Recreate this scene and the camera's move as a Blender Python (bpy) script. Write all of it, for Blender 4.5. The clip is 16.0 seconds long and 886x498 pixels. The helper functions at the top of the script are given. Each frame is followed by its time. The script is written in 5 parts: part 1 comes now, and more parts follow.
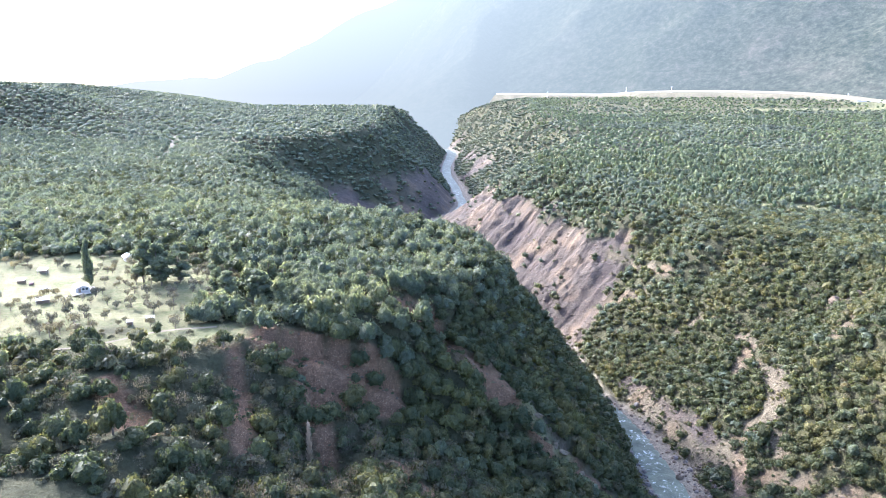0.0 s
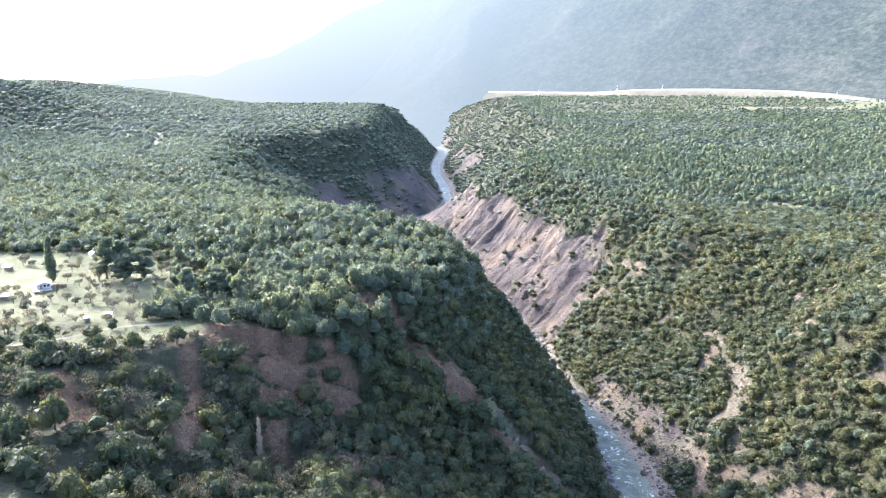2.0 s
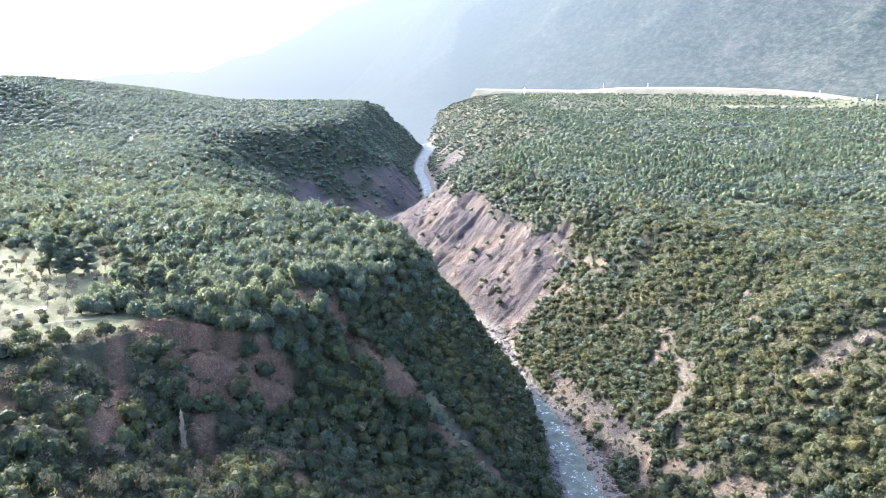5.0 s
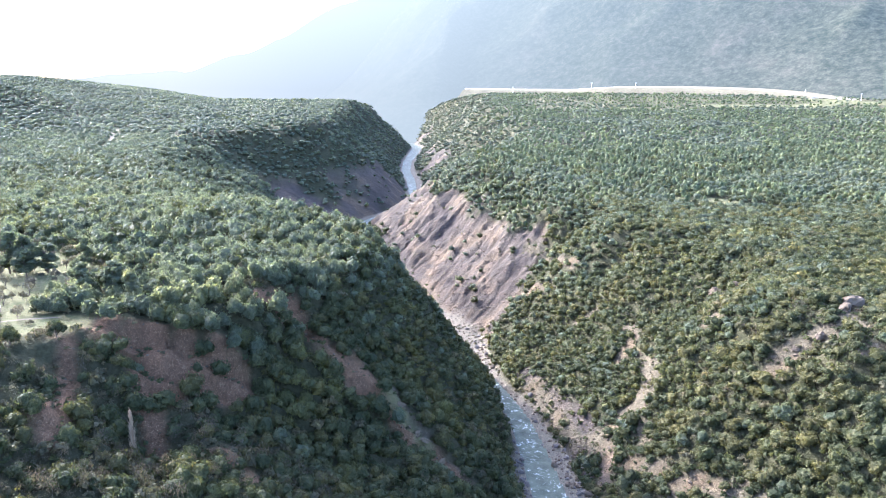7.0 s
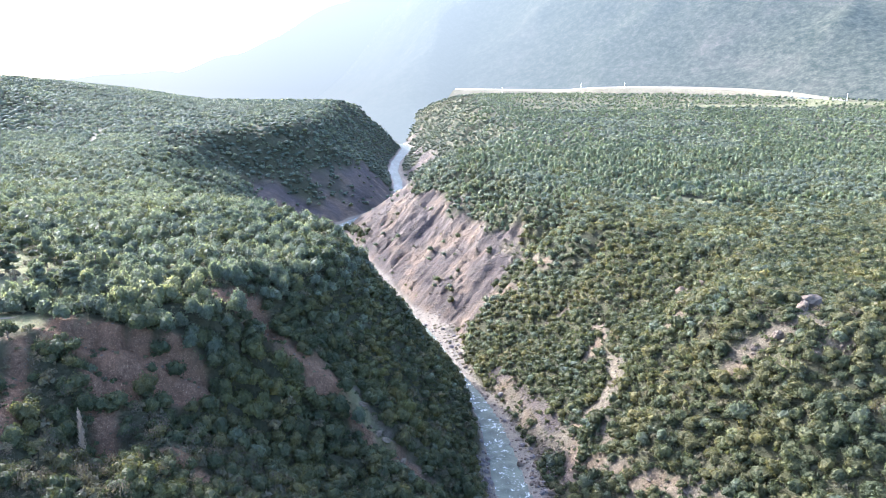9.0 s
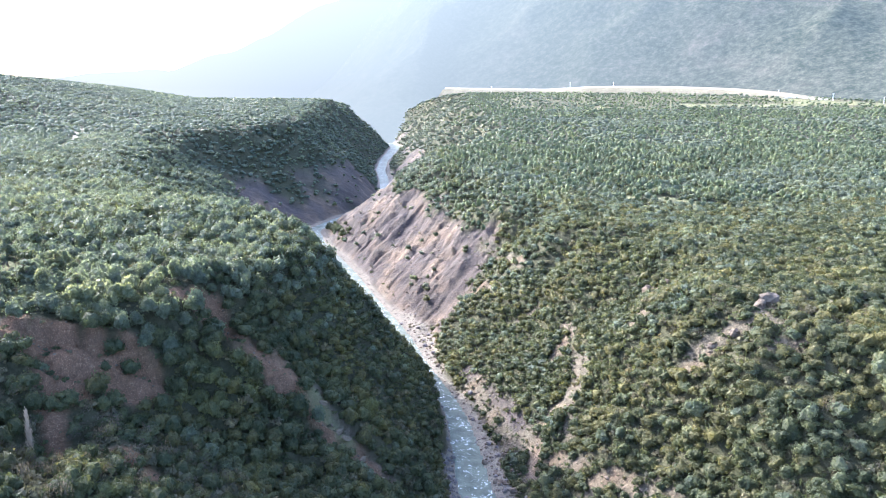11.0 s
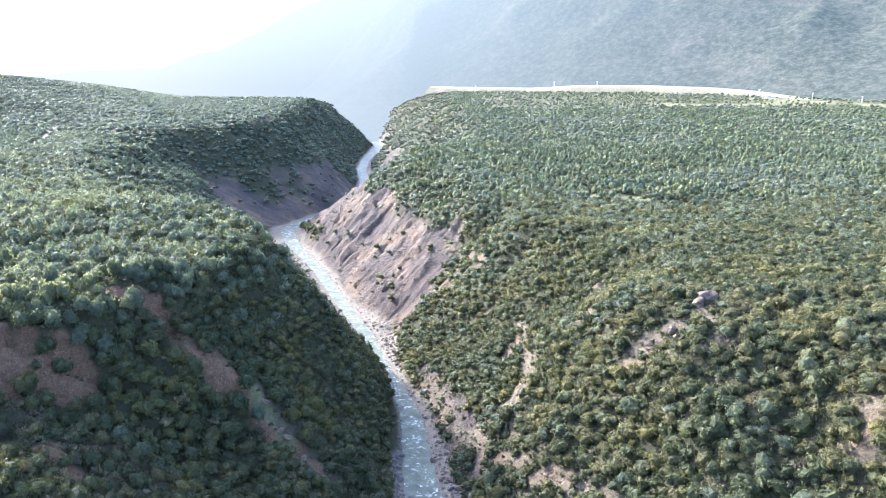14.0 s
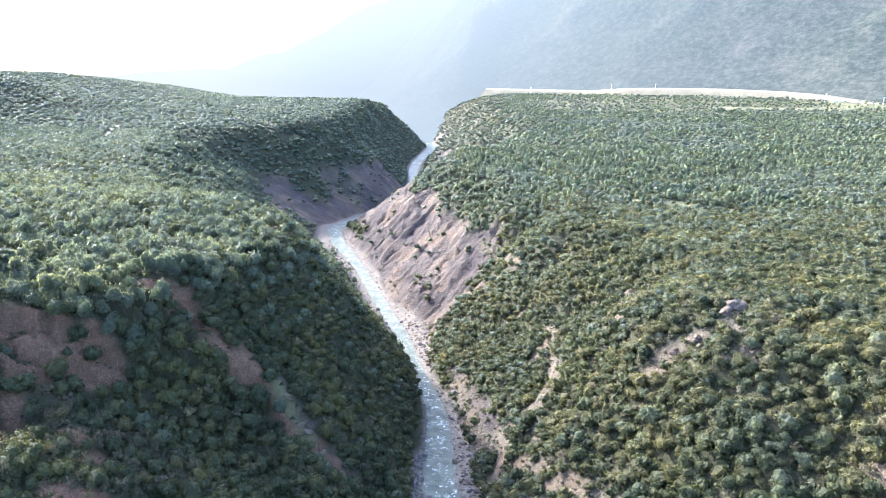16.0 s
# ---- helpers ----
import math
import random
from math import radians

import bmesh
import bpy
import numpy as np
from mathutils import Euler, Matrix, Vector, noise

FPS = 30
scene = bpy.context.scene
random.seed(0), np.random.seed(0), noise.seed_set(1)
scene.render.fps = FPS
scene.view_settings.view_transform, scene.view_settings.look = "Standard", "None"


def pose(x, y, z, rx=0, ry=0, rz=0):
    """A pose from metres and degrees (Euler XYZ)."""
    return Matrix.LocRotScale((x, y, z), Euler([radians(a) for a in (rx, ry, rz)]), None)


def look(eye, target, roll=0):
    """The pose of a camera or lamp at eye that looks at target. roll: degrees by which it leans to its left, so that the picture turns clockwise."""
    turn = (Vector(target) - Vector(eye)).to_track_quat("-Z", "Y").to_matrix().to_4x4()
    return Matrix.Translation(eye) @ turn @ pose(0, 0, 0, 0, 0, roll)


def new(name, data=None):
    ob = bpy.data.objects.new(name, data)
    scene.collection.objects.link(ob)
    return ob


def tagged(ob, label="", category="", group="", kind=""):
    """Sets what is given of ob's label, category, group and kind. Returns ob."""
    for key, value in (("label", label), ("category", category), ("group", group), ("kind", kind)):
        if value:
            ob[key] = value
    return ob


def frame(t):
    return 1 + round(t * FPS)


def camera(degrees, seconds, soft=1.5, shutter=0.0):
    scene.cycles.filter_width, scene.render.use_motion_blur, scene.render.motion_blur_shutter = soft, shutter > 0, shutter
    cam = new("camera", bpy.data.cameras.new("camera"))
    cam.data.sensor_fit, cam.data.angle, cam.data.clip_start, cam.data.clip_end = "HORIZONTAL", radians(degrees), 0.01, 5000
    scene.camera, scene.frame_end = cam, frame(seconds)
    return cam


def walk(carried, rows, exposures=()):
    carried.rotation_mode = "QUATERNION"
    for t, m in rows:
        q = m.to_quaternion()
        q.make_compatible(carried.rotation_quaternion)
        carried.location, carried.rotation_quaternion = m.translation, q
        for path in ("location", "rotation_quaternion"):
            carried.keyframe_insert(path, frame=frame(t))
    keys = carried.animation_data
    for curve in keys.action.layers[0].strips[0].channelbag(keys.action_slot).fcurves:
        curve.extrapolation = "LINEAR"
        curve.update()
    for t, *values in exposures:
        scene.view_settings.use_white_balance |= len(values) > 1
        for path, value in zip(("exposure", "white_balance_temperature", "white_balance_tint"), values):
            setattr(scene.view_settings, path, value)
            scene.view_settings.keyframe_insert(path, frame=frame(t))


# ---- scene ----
cam = camera(64.3, 16.0, soft=0.5)
PATH = [
    (0, (0.033, 1.286, 200.185), (-0.092, 3.232, 199.739), 0.3),
    (0.5, (4.04, 1.123, 200.163), (3.917, 3.069, 199.715), 0.3),
    (1, (8.039, 0.912, 200.129), (7.92, 2.857, 199.681), 0.3),
    (1.5, (12.081, 0.772, 200.112), (11.964, 2.717, 199.663), 0.4),
    (2, (16.126, 0.659, 200.112), (16.012, 2.604, 199.661), 0.4),
    (2.5, (20.213, 0.581, 200.12), (20.102, 2.526, 199.669), 0.4),
    (3, (24.342, 0.54, 200.125), (24.233, 2.485, 199.674), 0.4),
    (3.5, (28.498, 0.483, 200.124), (28.392, 2.428, 199.671), 0.4),
    (4, (32.632, 0.384, 200.107), (32.529, 2.329, 199.652), 0.5),
    (6.5, (52.702, -0.207, 199.91), (52.618, 1.738, 199.451), 0.6),
    (7, (56.61, -0.264, 199.92), (56.531, 1.681, 199.461), 0.6),
    (7.5, (60.529, -0.264, 199.932), (60.453, 1.682, 199.473), 0.6),
    (8, (64.453, -0.238, 199.929), (64.381, 1.708, 199.47), 0.5),
    (8.5, (68.417, -0.238, 199.937), (68.348, 1.708, 199.478), 0.6),
    (9, (72.427, -0.278, 199.945), (72.363, 1.668, 199.487), 0.6),
    (11.5, (92.38, -0.422, 199.93), (92.335, 1.524, 199.47), 0.7),
    (12, (96.346, -0.405, 199.917), (96.304, 1.541, 199.457), 0.7),
    (12.5, (100.279, -0.365, 199.93), (100.242, 1.581, 199.469), 0.8),
    (13, (104.175, -0.345, 199.936), (104.143, 1.601, 199.474), 0.8),
    (13.5, (108.066, -0.357, 199.947), (108.038, 1.589, 199.485), 0.8),
    (14, (111.992, -0.355, 199.962), (111.968, 1.591, 199.5), 0.8),
    (14.5, (115.947, -0.306, 199.995), (115.898, 1.64, 199.534), 0.9),
    (15, (119.921, -0.234, 200.043), (119.825, 1.71, 199.583), 1.0),
    (15.5, (123.905, -0.11, 200.076), (123.763, 1.832, 199.616), 1.1),
    (16, (127.918, 0.065, 200.092), (127.735, 2.003, 199.632), 1.1),
]
walk(cam, [(t, look(e, g, r)) for t, e, g, r in PATH], [(0, 2.56, 5350, 13), (16, 2.65, 5350, 13)])

# ---- light ----
SUN_AZ, SUN_EL = radians(-51), radians(27)          # azimuth counted from +y towards +x
world = bpy.data.worlds.new("world")
scene.world = world
world.use_nodes = True
wn = world.node_tree.nodes
sky = wn.new("ShaderNodeTexSky")
sky.sky_type, sky.sun_disc = "NISHITA", False
sky.sun_elevation, sky.sun_rotation = SUN_EL, SUN_AZ
sky.altitude, sky.air_density, sky.dust_density, sky.ozone_density = 900, 0.85, 8.0, 1.0
wn["Background"].inputs["Strength"].default_value = 0.215
world.node_tree.links.new(sky.outputs[0], wn["Background"].inputs["Color"])
sun = new("sun", bpy.data.lights.new("sun", "SUN"))
sun.data.energy, sun.data.angle, sun.data.color = 2.45, radians(1.5), (1.0, 0.94, 0.84)
to_sun = Vector((math.sin(SUN_AZ) * math.cos(SUN_EL), math.cos(SUN_AZ) * math.cos(SUN_EL), math.sin(SUN_EL)))
sun.matrix_world = look(to_sun * 500, (0, 0, 0))


# ---- materials ----
def material(name, rough=0.8, spec=0.3):
    """A new node material: its nodes, its links and its Principled node."""
    m = bpy.data.materials.new(name)
    m.use_nodes = True
    t = m.node_tree
    p = t.nodes["Principled BSDF"]
    p.inputs["Roughness"].default_value = rough
    p.inputs["Specular IOR Level"].default_value = spec
    return m, t.nodes, t.links, p


def tex_noise(n, l, scale, detail=4.0, rough=0.6, vec=None, squeeze=None):
    """Noise in world metres: scale is the size of a blotch in metres."""
    if vec is None:
        vec = n.new("ShaderNodeNewGeometry").outputs["Position"]
    if squeeze:
        mp = n.new("ShaderNodeMapping")
        mp.inputs["Scale"].default_value = squeeze
        l.new(vec, mp.inputs["Vector"])
        vec = mp.outputs[0]
    t = n.new("ShaderNodeTexNoise")
    t.inputs["Scale"].default_value = 1.0 / scale
    t.inputs["Detail"].default_value = detail
    t.inputs["Roughness"].default_value = rough
    l.new(vec, t.inputs["Vector"])
    return t.outputs["Fac"]


def ramp(n, l, fac, stops):
    r = n.new("ShaderNodeValToRGB")
    e = r.color_ramp.elements
    while len(e) < len(stops):
        e.new(0.5)
    for k, (pos, col) in enumerate(stops):
        e[k].position = pos
        e[k].color = (*col, 1)
    l.new(fac, r.inputs["Fac"])
    return r.outputs["Color"]


def mix(n, l, fac, a, b, mode="MIX"):
    m = n.new("ShaderNodeMix")
    m.data_type, m.blend_type = "RGBA", mode
    for sock, v in ((m.inputs[0], fac), (m.inputs[6], a), (m.inputs[7], b)):
        if isinstance(v, (int, float)):
            sock.default_value = v
        elif isinstance(v, tuple):
            sock.default_value = (*v, 1)
        else:
            l.new(v, sock)
    return m.outputs[2]


def bump(n, l, p, fac, strength, dist):
    b = n.new("ShaderNodeBump")
    b.inputs["Strength"].default_value = strength
    b.inputs["Distance"].default_value = dist
    l.new(fac, b.inputs["Height"])
    l.new(b.outputs[0], p.inputs["Normal"])


def plain(name, color, rough=0.8, spec=0.3, grain=0.25, size=0.6, metal=0.0):
    """A surface of one colour with blotches and fine grain."""
    m, n, l, p = material(name, rough, spec)
    p.inputs["Metallic"].default_value = metal
    dark = tuple(c * (1 - grain) for c in color)
    lite = tuple(min(1, c * (1 + grain)) for c in color)
    big = ramp(n, l, tex_noise(n, l, size * 4), [(0.3, dark), (0.7, lite)])
    fine = ramp(n, l, tex_noise(n, l, size * 0.4), [(0.3, dark), (0.7, lite)])
    l.new(mix(n, l, 0.5, big, fine), p.inputs["Base Color"])
    return m


def leaf_material(name, dark, mid, lite, trans=0.35, sheen=0.08, grain=0.45):
    """Foliage: leaf-to-leaf and stand-to-stand variation, light passing through the leaves, a pale sheen over them."""
    m, n, l, p = material(name, 0.66, 0.22)
    g = n.new("ShaderNodeNewGeometry")
    dark, lite = ([m_ + (v - m_) * 0.45 for v, m_ in zip(side, mid)] for side in (dark, lite))
    leaf = ramp(n, l, g.outputs["Random Per Island"], [(0.0, tuple(dark)), (0.55, mid), (1.0, tuple(lite))])
    spray = ramp(n, l, tex_noise(n, l, grain, 3.0, 0.7), [(0.33, (0.62, 0.63, 0.64)), (0.52, (1, 1, 1)), (0.70, (1.28, 1.26, 1.20))])
    tree = ramp(n, l, tex_noise(n, l, 5.5, 2.0), [(0.30, (0.68, 0.73, 0.71)), (0.5, (1, 1, 1)), (0.68, (1.30, 1.24, 1.02))])
    stand_c = ramp(n, l, tex_noise(n, l, 38.0, 3.0), [(0.34, (0.74, 0.80, 0.80)), (0.5, (1, 1, 1)), (0.66, (1.28, 1.20, 1.00))])
    col = mix(n, l, 1.0, mix(n, l, 1.0, leaf, spray, "MULTIPLY"), mix(n, l, 1.0, tree, stand_c, "MULTIPLY"), "MULTIPLY")
    l.new(col, p.inputs["Base Color"])
    # raised on the distant leaf kinds, where it lightens them as haze would
    p.inputs["Sheen Weight"].default_value = sheen * 0.1
    p.inputs["Sheen Roughness"].default_value = 0.6
    bump(n, l, p, tex_noise(n, l, grain * 0.8, 2.0, 0.7), 0.8, grain * 0.4)
    tr = n.new("ShaderNodeBsdfTranslucent")
    l.new(mix(n, l, 1.0, col, (1.22, 1.22, 0.82), "MULTIPLY"), tr.inputs["Color"])
    ms = n.new("ShaderNodeMixShader")
    ms.inputs[0].default_value = trans
    l.new(p.outputs[0], ms.inputs[1])
    l.new(tr.outputs[0], ms.inputs[2])
    l.new(ms.outputs[0], n["Material Output"].inputs["Surface"])
    return m


LEAF = leaf_material("evergreen leaves", (0.044, 0.052, 0.026), (0.073, 0.080, 0.039), (0.110, 0.112, 0.054), 0.40)
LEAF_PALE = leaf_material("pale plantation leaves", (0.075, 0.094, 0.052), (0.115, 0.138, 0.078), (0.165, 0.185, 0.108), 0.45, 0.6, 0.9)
# farther woods: grey-green, with valley haze painted in as a lighter leaf colour
LEAF_HAZY_GREY = leaf_material("grey-green leaves with painted haze", (0.080, 0.096, 0.066), (0.115, 0.132, 0.092), (0.155, 0.170, 0.120), 0.48, 0.8, 0.9)
LEAF_TALL = leaf_material("tall grey-green leaves", (0.095, 0.110, 0.074), (0.135, 0.150, 0.102), (0.175, 0.190, 0.130), 0.60, 0.6)
LEAF_OLIVE = leaf_material("yellow-olive leaves", (0.061, 0.061, 0.026), (0.093, 0.089, 0.039), (0.128, 0.119, 0.053), 0.42)
LEAF_BUSH = leaf_material("dry bush leaves", (0.070, 0.064, 0.038), (0.115, 0.102, 0.062), (0.165, 0.145, 0.090), 0.3)
LEAF_ORCHARD = leaf_material("thin orchard leaves", (0.100, 0.088, 0.072), (0.140, 0.124, 0.100), (0.185, 0.172, 0.124), 0.4, 0.4)
TWIG = leaf_material("bare twigs", (0.075, 0.062, 0.050), (0.110, 0.090, 0.072), (0.145, 0.120, 0.096), 0.3)
BARK = plain("bark", (0.13, 0.105, 0.085), 0.9, 0.2, 0.35, 0.3)


def ground_material():
    """Soil, dry grass, meadow, bare scree and gravel, laid out by the kinds of ground stored on the sheet."""
    m, n, l, p = material("ground", 0.95, 0.15)

    def attr(name):
        a = n.new("ShaderNodeAttribute")
        a.attribute_name = name
        return a.outputs["Fac"]

    big = tex_noise(n, l, 30.0, 5.0)
    fine = tex_noise(n, l, 1.6, 5.0, 0.7)
    soil = mix(n, l, 0.5, ramp(n, l, big, [(0.35, (0.040, 0.042, 0.021)), (0.65, (0.078, 0.070, 0.038))]),
               ramp(n, l, fine, [(0.3, (0.024, 0.027, 0.013)), (0.7, (0.085, 0.078, 0.043))]))
    rough_streak = tex_noise(n, l, 7.0, 6.0, 0.72)
    turned = n.new("ShaderNodeMapping")
    turned.inputs["Rotation"].default_value = (0, 0, radians(-23.6))
    l.new(n.new("ShaderNodeNewGeometry").outputs["Position"], turned.inputs["Vector"])
    runs = tex_noise(n, l, 9.0, 7.0, 0.7, turned.outputs[0], (0.28, 1.0, 0.28))
    patch = tex_noise(n, l, 42.0, 3.0)
    scree = ramp(n, l, runs, [(0.32, (0.057, 0.047, 0.041)), (0.45, (0.104, 0.086, 0.072)), (0.58, (0.170, 0.144, 0.122)), (0.70, (0.36, 0.295, 0.21))])
    scree = mix(n, l, 0.45, scree, ramp(n, l, tex_noise(n, l, 1.3, 7.0, 0.8), [(0.34, (0.050, 0.043, 0.040)), (0.5, (0.135, 0.116, 0.103)), (0.66, (0.36, 0.31, 0.25))]))
    scree = mix(n, l, 1.0, scree, ramp(n, l, patch, [(0.38, (0.50, 0.47, 0.49)), (0.52, (0.66, 0.61, 0.58)), (0.62, (0.98, 0.85, 0.69))]), "MULTIPLY")
    earth = mix(n, l, 0.5, ramp(n, l, rough_streak, [(0.3, (0.105, 0.056, 0.032)), (0.7, (0.250, 0.138, 0.074))]),
                ramp(n, l, fine, [(0.3, (0.055, 0.034, 0.022)), (0.6, (0.165, 0.102, 0.064)), (0.72, (0.34, 0.24, 0.155))]))
    speck = tex_noise(n, l, 0.55, 5.0, 0.85)
    earth = mix(n, l, ramp(n, l, speck, [(0.55, (0, 0, 0)), (0.63, (0.9, 0.9, 0.9))]), earth, (0.36, 0.25, 0.155))
    earth = mix(n, l, ramp(n, l, speck, [(0.34, (0.8, 0.8, 0.8)), (0.44, (0, 0, 0))]), earth, (0.055, 0.042, 0.030))
    scree = mix(n, l, ramp(n, l, speck, [(0.36, (0.7, 0.7, 0.7)), (0.46, (0, 0, 0))]), scree, (0.060, 0.052, 0.045))
    meadow = mix(n, l, 0.55, ramp(n, l, tex_noise(n, l, 11.0, 4.0), [(0.35, (0.112, 0.128, 0.048)), (0.6, (0.225, 0.205, 0.105))]),
                 ramp(n, l, fine, [(0.3, (0.098, 0.102, 0.045)), (0.7, (0.235, 0.210, 0.112))]))
    gravel = mix(n, l, 0.6, ramp(n, l, tex_noise(n, l, 5.0), [(0.35, (0.108, 0.088, 0.064)), (0.65, (0.220, 0.180, 0.134))]),
                 ramp(n, l, tex_noise(n, l, 0.7, 5.0, 0.8), [(0.34, (0.058, 0.049, 0.040)), (0.68, (0.34, 0.29, 0.228))]))
    sand = mix(n, l, 0.5, ramp(n, l, rough_streak, [(0.3, (0.062, 0.050, 0.033)), (0.5, (0.115, 0.094, 0.063)), (0.7, (0.205, 0.170, 0.118))]),
               ramp(n, l, tex_noise(n, l, 1.1, 6.0, 0.8), [(0.34, (0.032, 0.028, 0.019)), (0.5, (0.100, 0.082, 0.055)), (0.68, (0.29, 0.245, 0.175))]))
    sand = mix(n, l, ramp(n, l, patch, [(0.50, (0, 0, 0)), (0.60, (0.7, 0.7, 0.7))]), sand, mix(n, l, 1.0, sand, (1.04, 0.88, 0.80), "MULTIPLY"))
    col = mix(n, l, attr("scree"), soil, scree)
    col = mix(n, l, attr("sand"), col, sand)
    col = mix(n, l, attr("earth"), col, earth)
    col = mix(n, l, attr("meadow"), col, meadow)
    col = mix(n, l, attr("gravel"), col, gravel)
    l.new(col, p.inputs["Base Color"])
    bump(n, l, p, mix(n, l, 0.5, fine, rough_streak), 1.0, 3.2)
    return m


def water_material():
    """Shallow, silty mountain water that breaks white over stones."""
    m, n, l, p = material("river water", 0.45, 0.06)
    foam = tex_noise(n, l, 3.2, 7.0, 0.8)
    broad = tex_noise(n, l, 30.0, 3.0)
    calm = ramp(n, l, tex_noise(n, l, 9.0, 4.0), [(0.35, (0.068, 0.080, 0.060)), (0.65, (0.128, 0.138, 0.104))])
    white = n.new("ShaderNodeMath")
    white.operation = "MULTIPLY"
    l.new(ramp(n, l, foam, [(0.56, (0, 0, 0)), (0.64, (1, 1, 1))]), white.inputs[0])
    l.new(ramp(n, l, broad, [(0.40, (0.05, 0.05, 0.05)), (0.58, (1, 1, 1))]), white.inputs[1])
    riffle = ramp(n, l, tex_noise(n, l, 11.0, 6.0, 0.75), [(0.55, (0, 0, 0)), (0.63, (0.8, 0.8, 0.8))])
    stream = mix(n, l, white.outputs[0], calm, (0.72, 0.74, 0.73))
    l.new(mix(n, l, riffle, stream, mix(n, l, ramp(n, l, foam, [(0.46, (0, 0, 0)), (0.60, (1, 1, 1))]), stream, (0.70, 0.73, 0.72))), p.inputs["Base Color"])
    bump(n, l, p, tex_noise(n, l, 1.6, 4.0, 0.7), 0.8, 0.5)
    return m


GROUND = ground_material()
WATER = water_material()


# ---- land: a river in a canyon between two wooded benches ----
def vnoise(x, y, size, seed=0, octaves=1):
    """Smooth value noise in -1..1 with blotches of that size in metres."""
    total, amp, norm = 0.0, 1.0, 0.0
    for o in range(octaves):
        u, v = x / size + 131.7 * seed, y / size + 57.3 * seed
        iu, iv = np.floor(u), np.floor(v)
        fu, fv = u - iu, v - iv
        fu, fv = fu * fu * (3 - 2 * fu), fv * fv * (3 - 2 * fv)

        def h(a, b):
            s = np.sin(a * 127.1 + b * 311.7 + seed * 17.3 + o * 5.1) * 43758.5453
            return (s - np.floor(s)) * 2 - 1
        val = (h(iu, iv) * (1 - fu) + h(iu + 1, iv) * fu) * (1 - fv) + (h(iu, iv + 1) * (1 - fu) + h(iu + 1, iv + 1) * fu) * fv
        total, norm = total + val * amp, norm + amp
        size, amp = size / 2, amp / 2
    return total / norm


def sstep(a, b, x):
    t = np.clip((x - a) / (b - a), 0, 1)
    return t * t * (3 - 2 * t)


def smin(a, b, k):
    h = np.clip(0.5 + 0.5 * (b - a) / k, 0, 1)
    return b * (1 - h) + a * h - k * h * (1 - h)


RIVER = np.array([(350, -300, 14), (245, 0, 14), (186, 120, 14), (154, 190, 14), (120, 250, 12), (99, 314, 9), (94, 360, 8), (89, 400, 6.5), (80, 430, 5.5), (60, 482, 6.5),
                  (46, 534, 5.5), (4, 638, 6), (-31, 732, 6), (-86, 850, 8.5), (-113, 935, 9.5), (-86, 1020, 9), (-50, 1110, 8), (-42, 1210, 8),
                  (-54, 1290, 8), (-66, 1410, 9), (-93, 1580, 10), (-106, 1760, 11), (-108, 1960, 12), (-110, 2130, 14), (-160, 2320, 13), (-260, 2600, 13), (-480, 2900, 13), (-800, 3200, 13)], float)


def dense(line, step):
    """Points every step metres along a polyline, its corners rounded."""
    seg = np.hypot(*np.diff(line[:, :2], axis=0).T)
    s = np.concatenate([[0], np.cumsum(seg)])
    q = np.arange(0, s[-1], step)
    out = np.stack([np.interp(q, s, line[:, k]) for k in range(line.shape[1])], 1)
    ker = np.hanning(13)
    ker /= ker.sum()
    pad = np.pad(out, ((6, 6), (0, 0)), mode="edge")
    return np.stack([np.convolve(pad[:, k], ker, "valid") for k in range(out.shape[1])], 1)


COURSE = dense(RIVER, 6.0)
GRADE_L = np.array([(-300, .38), (150, .40), (230, .43), (258, .45), (275, .47), (292, .50), (302, .56), (312, .69), (321, .86), (350, 1.0), (420, 1.42), (470, 1.2), (530, .82), (620, .6), (730, .5), (850, .55), (950, .55), (1025, .74), (1316, .95), (1700, 1.05), (2100, .9), (3200, .75)])
GRADE_R = np.array([(-300, .9), (173, 1.05), (231, 1.02), (275, .97), (310, .95), (380, .90), (440, .82), (518, .97), (560, .92), (640, .86), (760, .90), (830, .84), (900, .76), (1000, .64), (1200, .60), (1450, .66), (1700, .72), (2300, .75), (3200, .8)])


def river_level(y):
    return np.interp(y, [-300, 340, 700, 1200, 3200], [-9, -2, 0, 4, 14])


def river_frame(x, y):
    """Distance from the water's edge, side (-1 left bank, 1 right bank) and the level and y of the nearest water."""
    x, y = np.asarray(x, float).ravel(), np.asarray(y, float).ravel()
    d, k = np.empty(len(x)), np.empty(len(x), int)
    for a in range(0, len(x), 4000):
        q = (x[a:a + 4000, None] - COURSE[None, :, 0]) ** 2 + (y[a:a + 4000, None] - COURSE[None, :, 1]) ** 2
        k[a:a + 4000] = q.argmin(1)
        d[a:a + 4000] = np.sqrt(q.min(1))
    tan = np.gradient(COURSE[:, :2], axis=0)
    cross = tan[k, 0] * (y - COURSE[k, 1]) - tan[k, 1] * (x - COURSE[k, 0])
    return d - COURSE[k, 2], np.where(cross > 0, -1, 1), COURSE[k, 1]


def line_distance(x, y, pts):
    best = np.full(np.shape(x), 1e9)
    for (ax, ay), (bx, by) in zip(pts, pts[1:]):
        t = np.clip(((x - ax) * (bx - ax) + (y - ay) * (by - ay)) / ((bx - ax) ** 2 + (by - ay) ** 2), 0, 1)
        best = np.minimum(best, np.hypot(x - ax - t * (bx - ax), y - ay - t * (by - ay)))
    return best


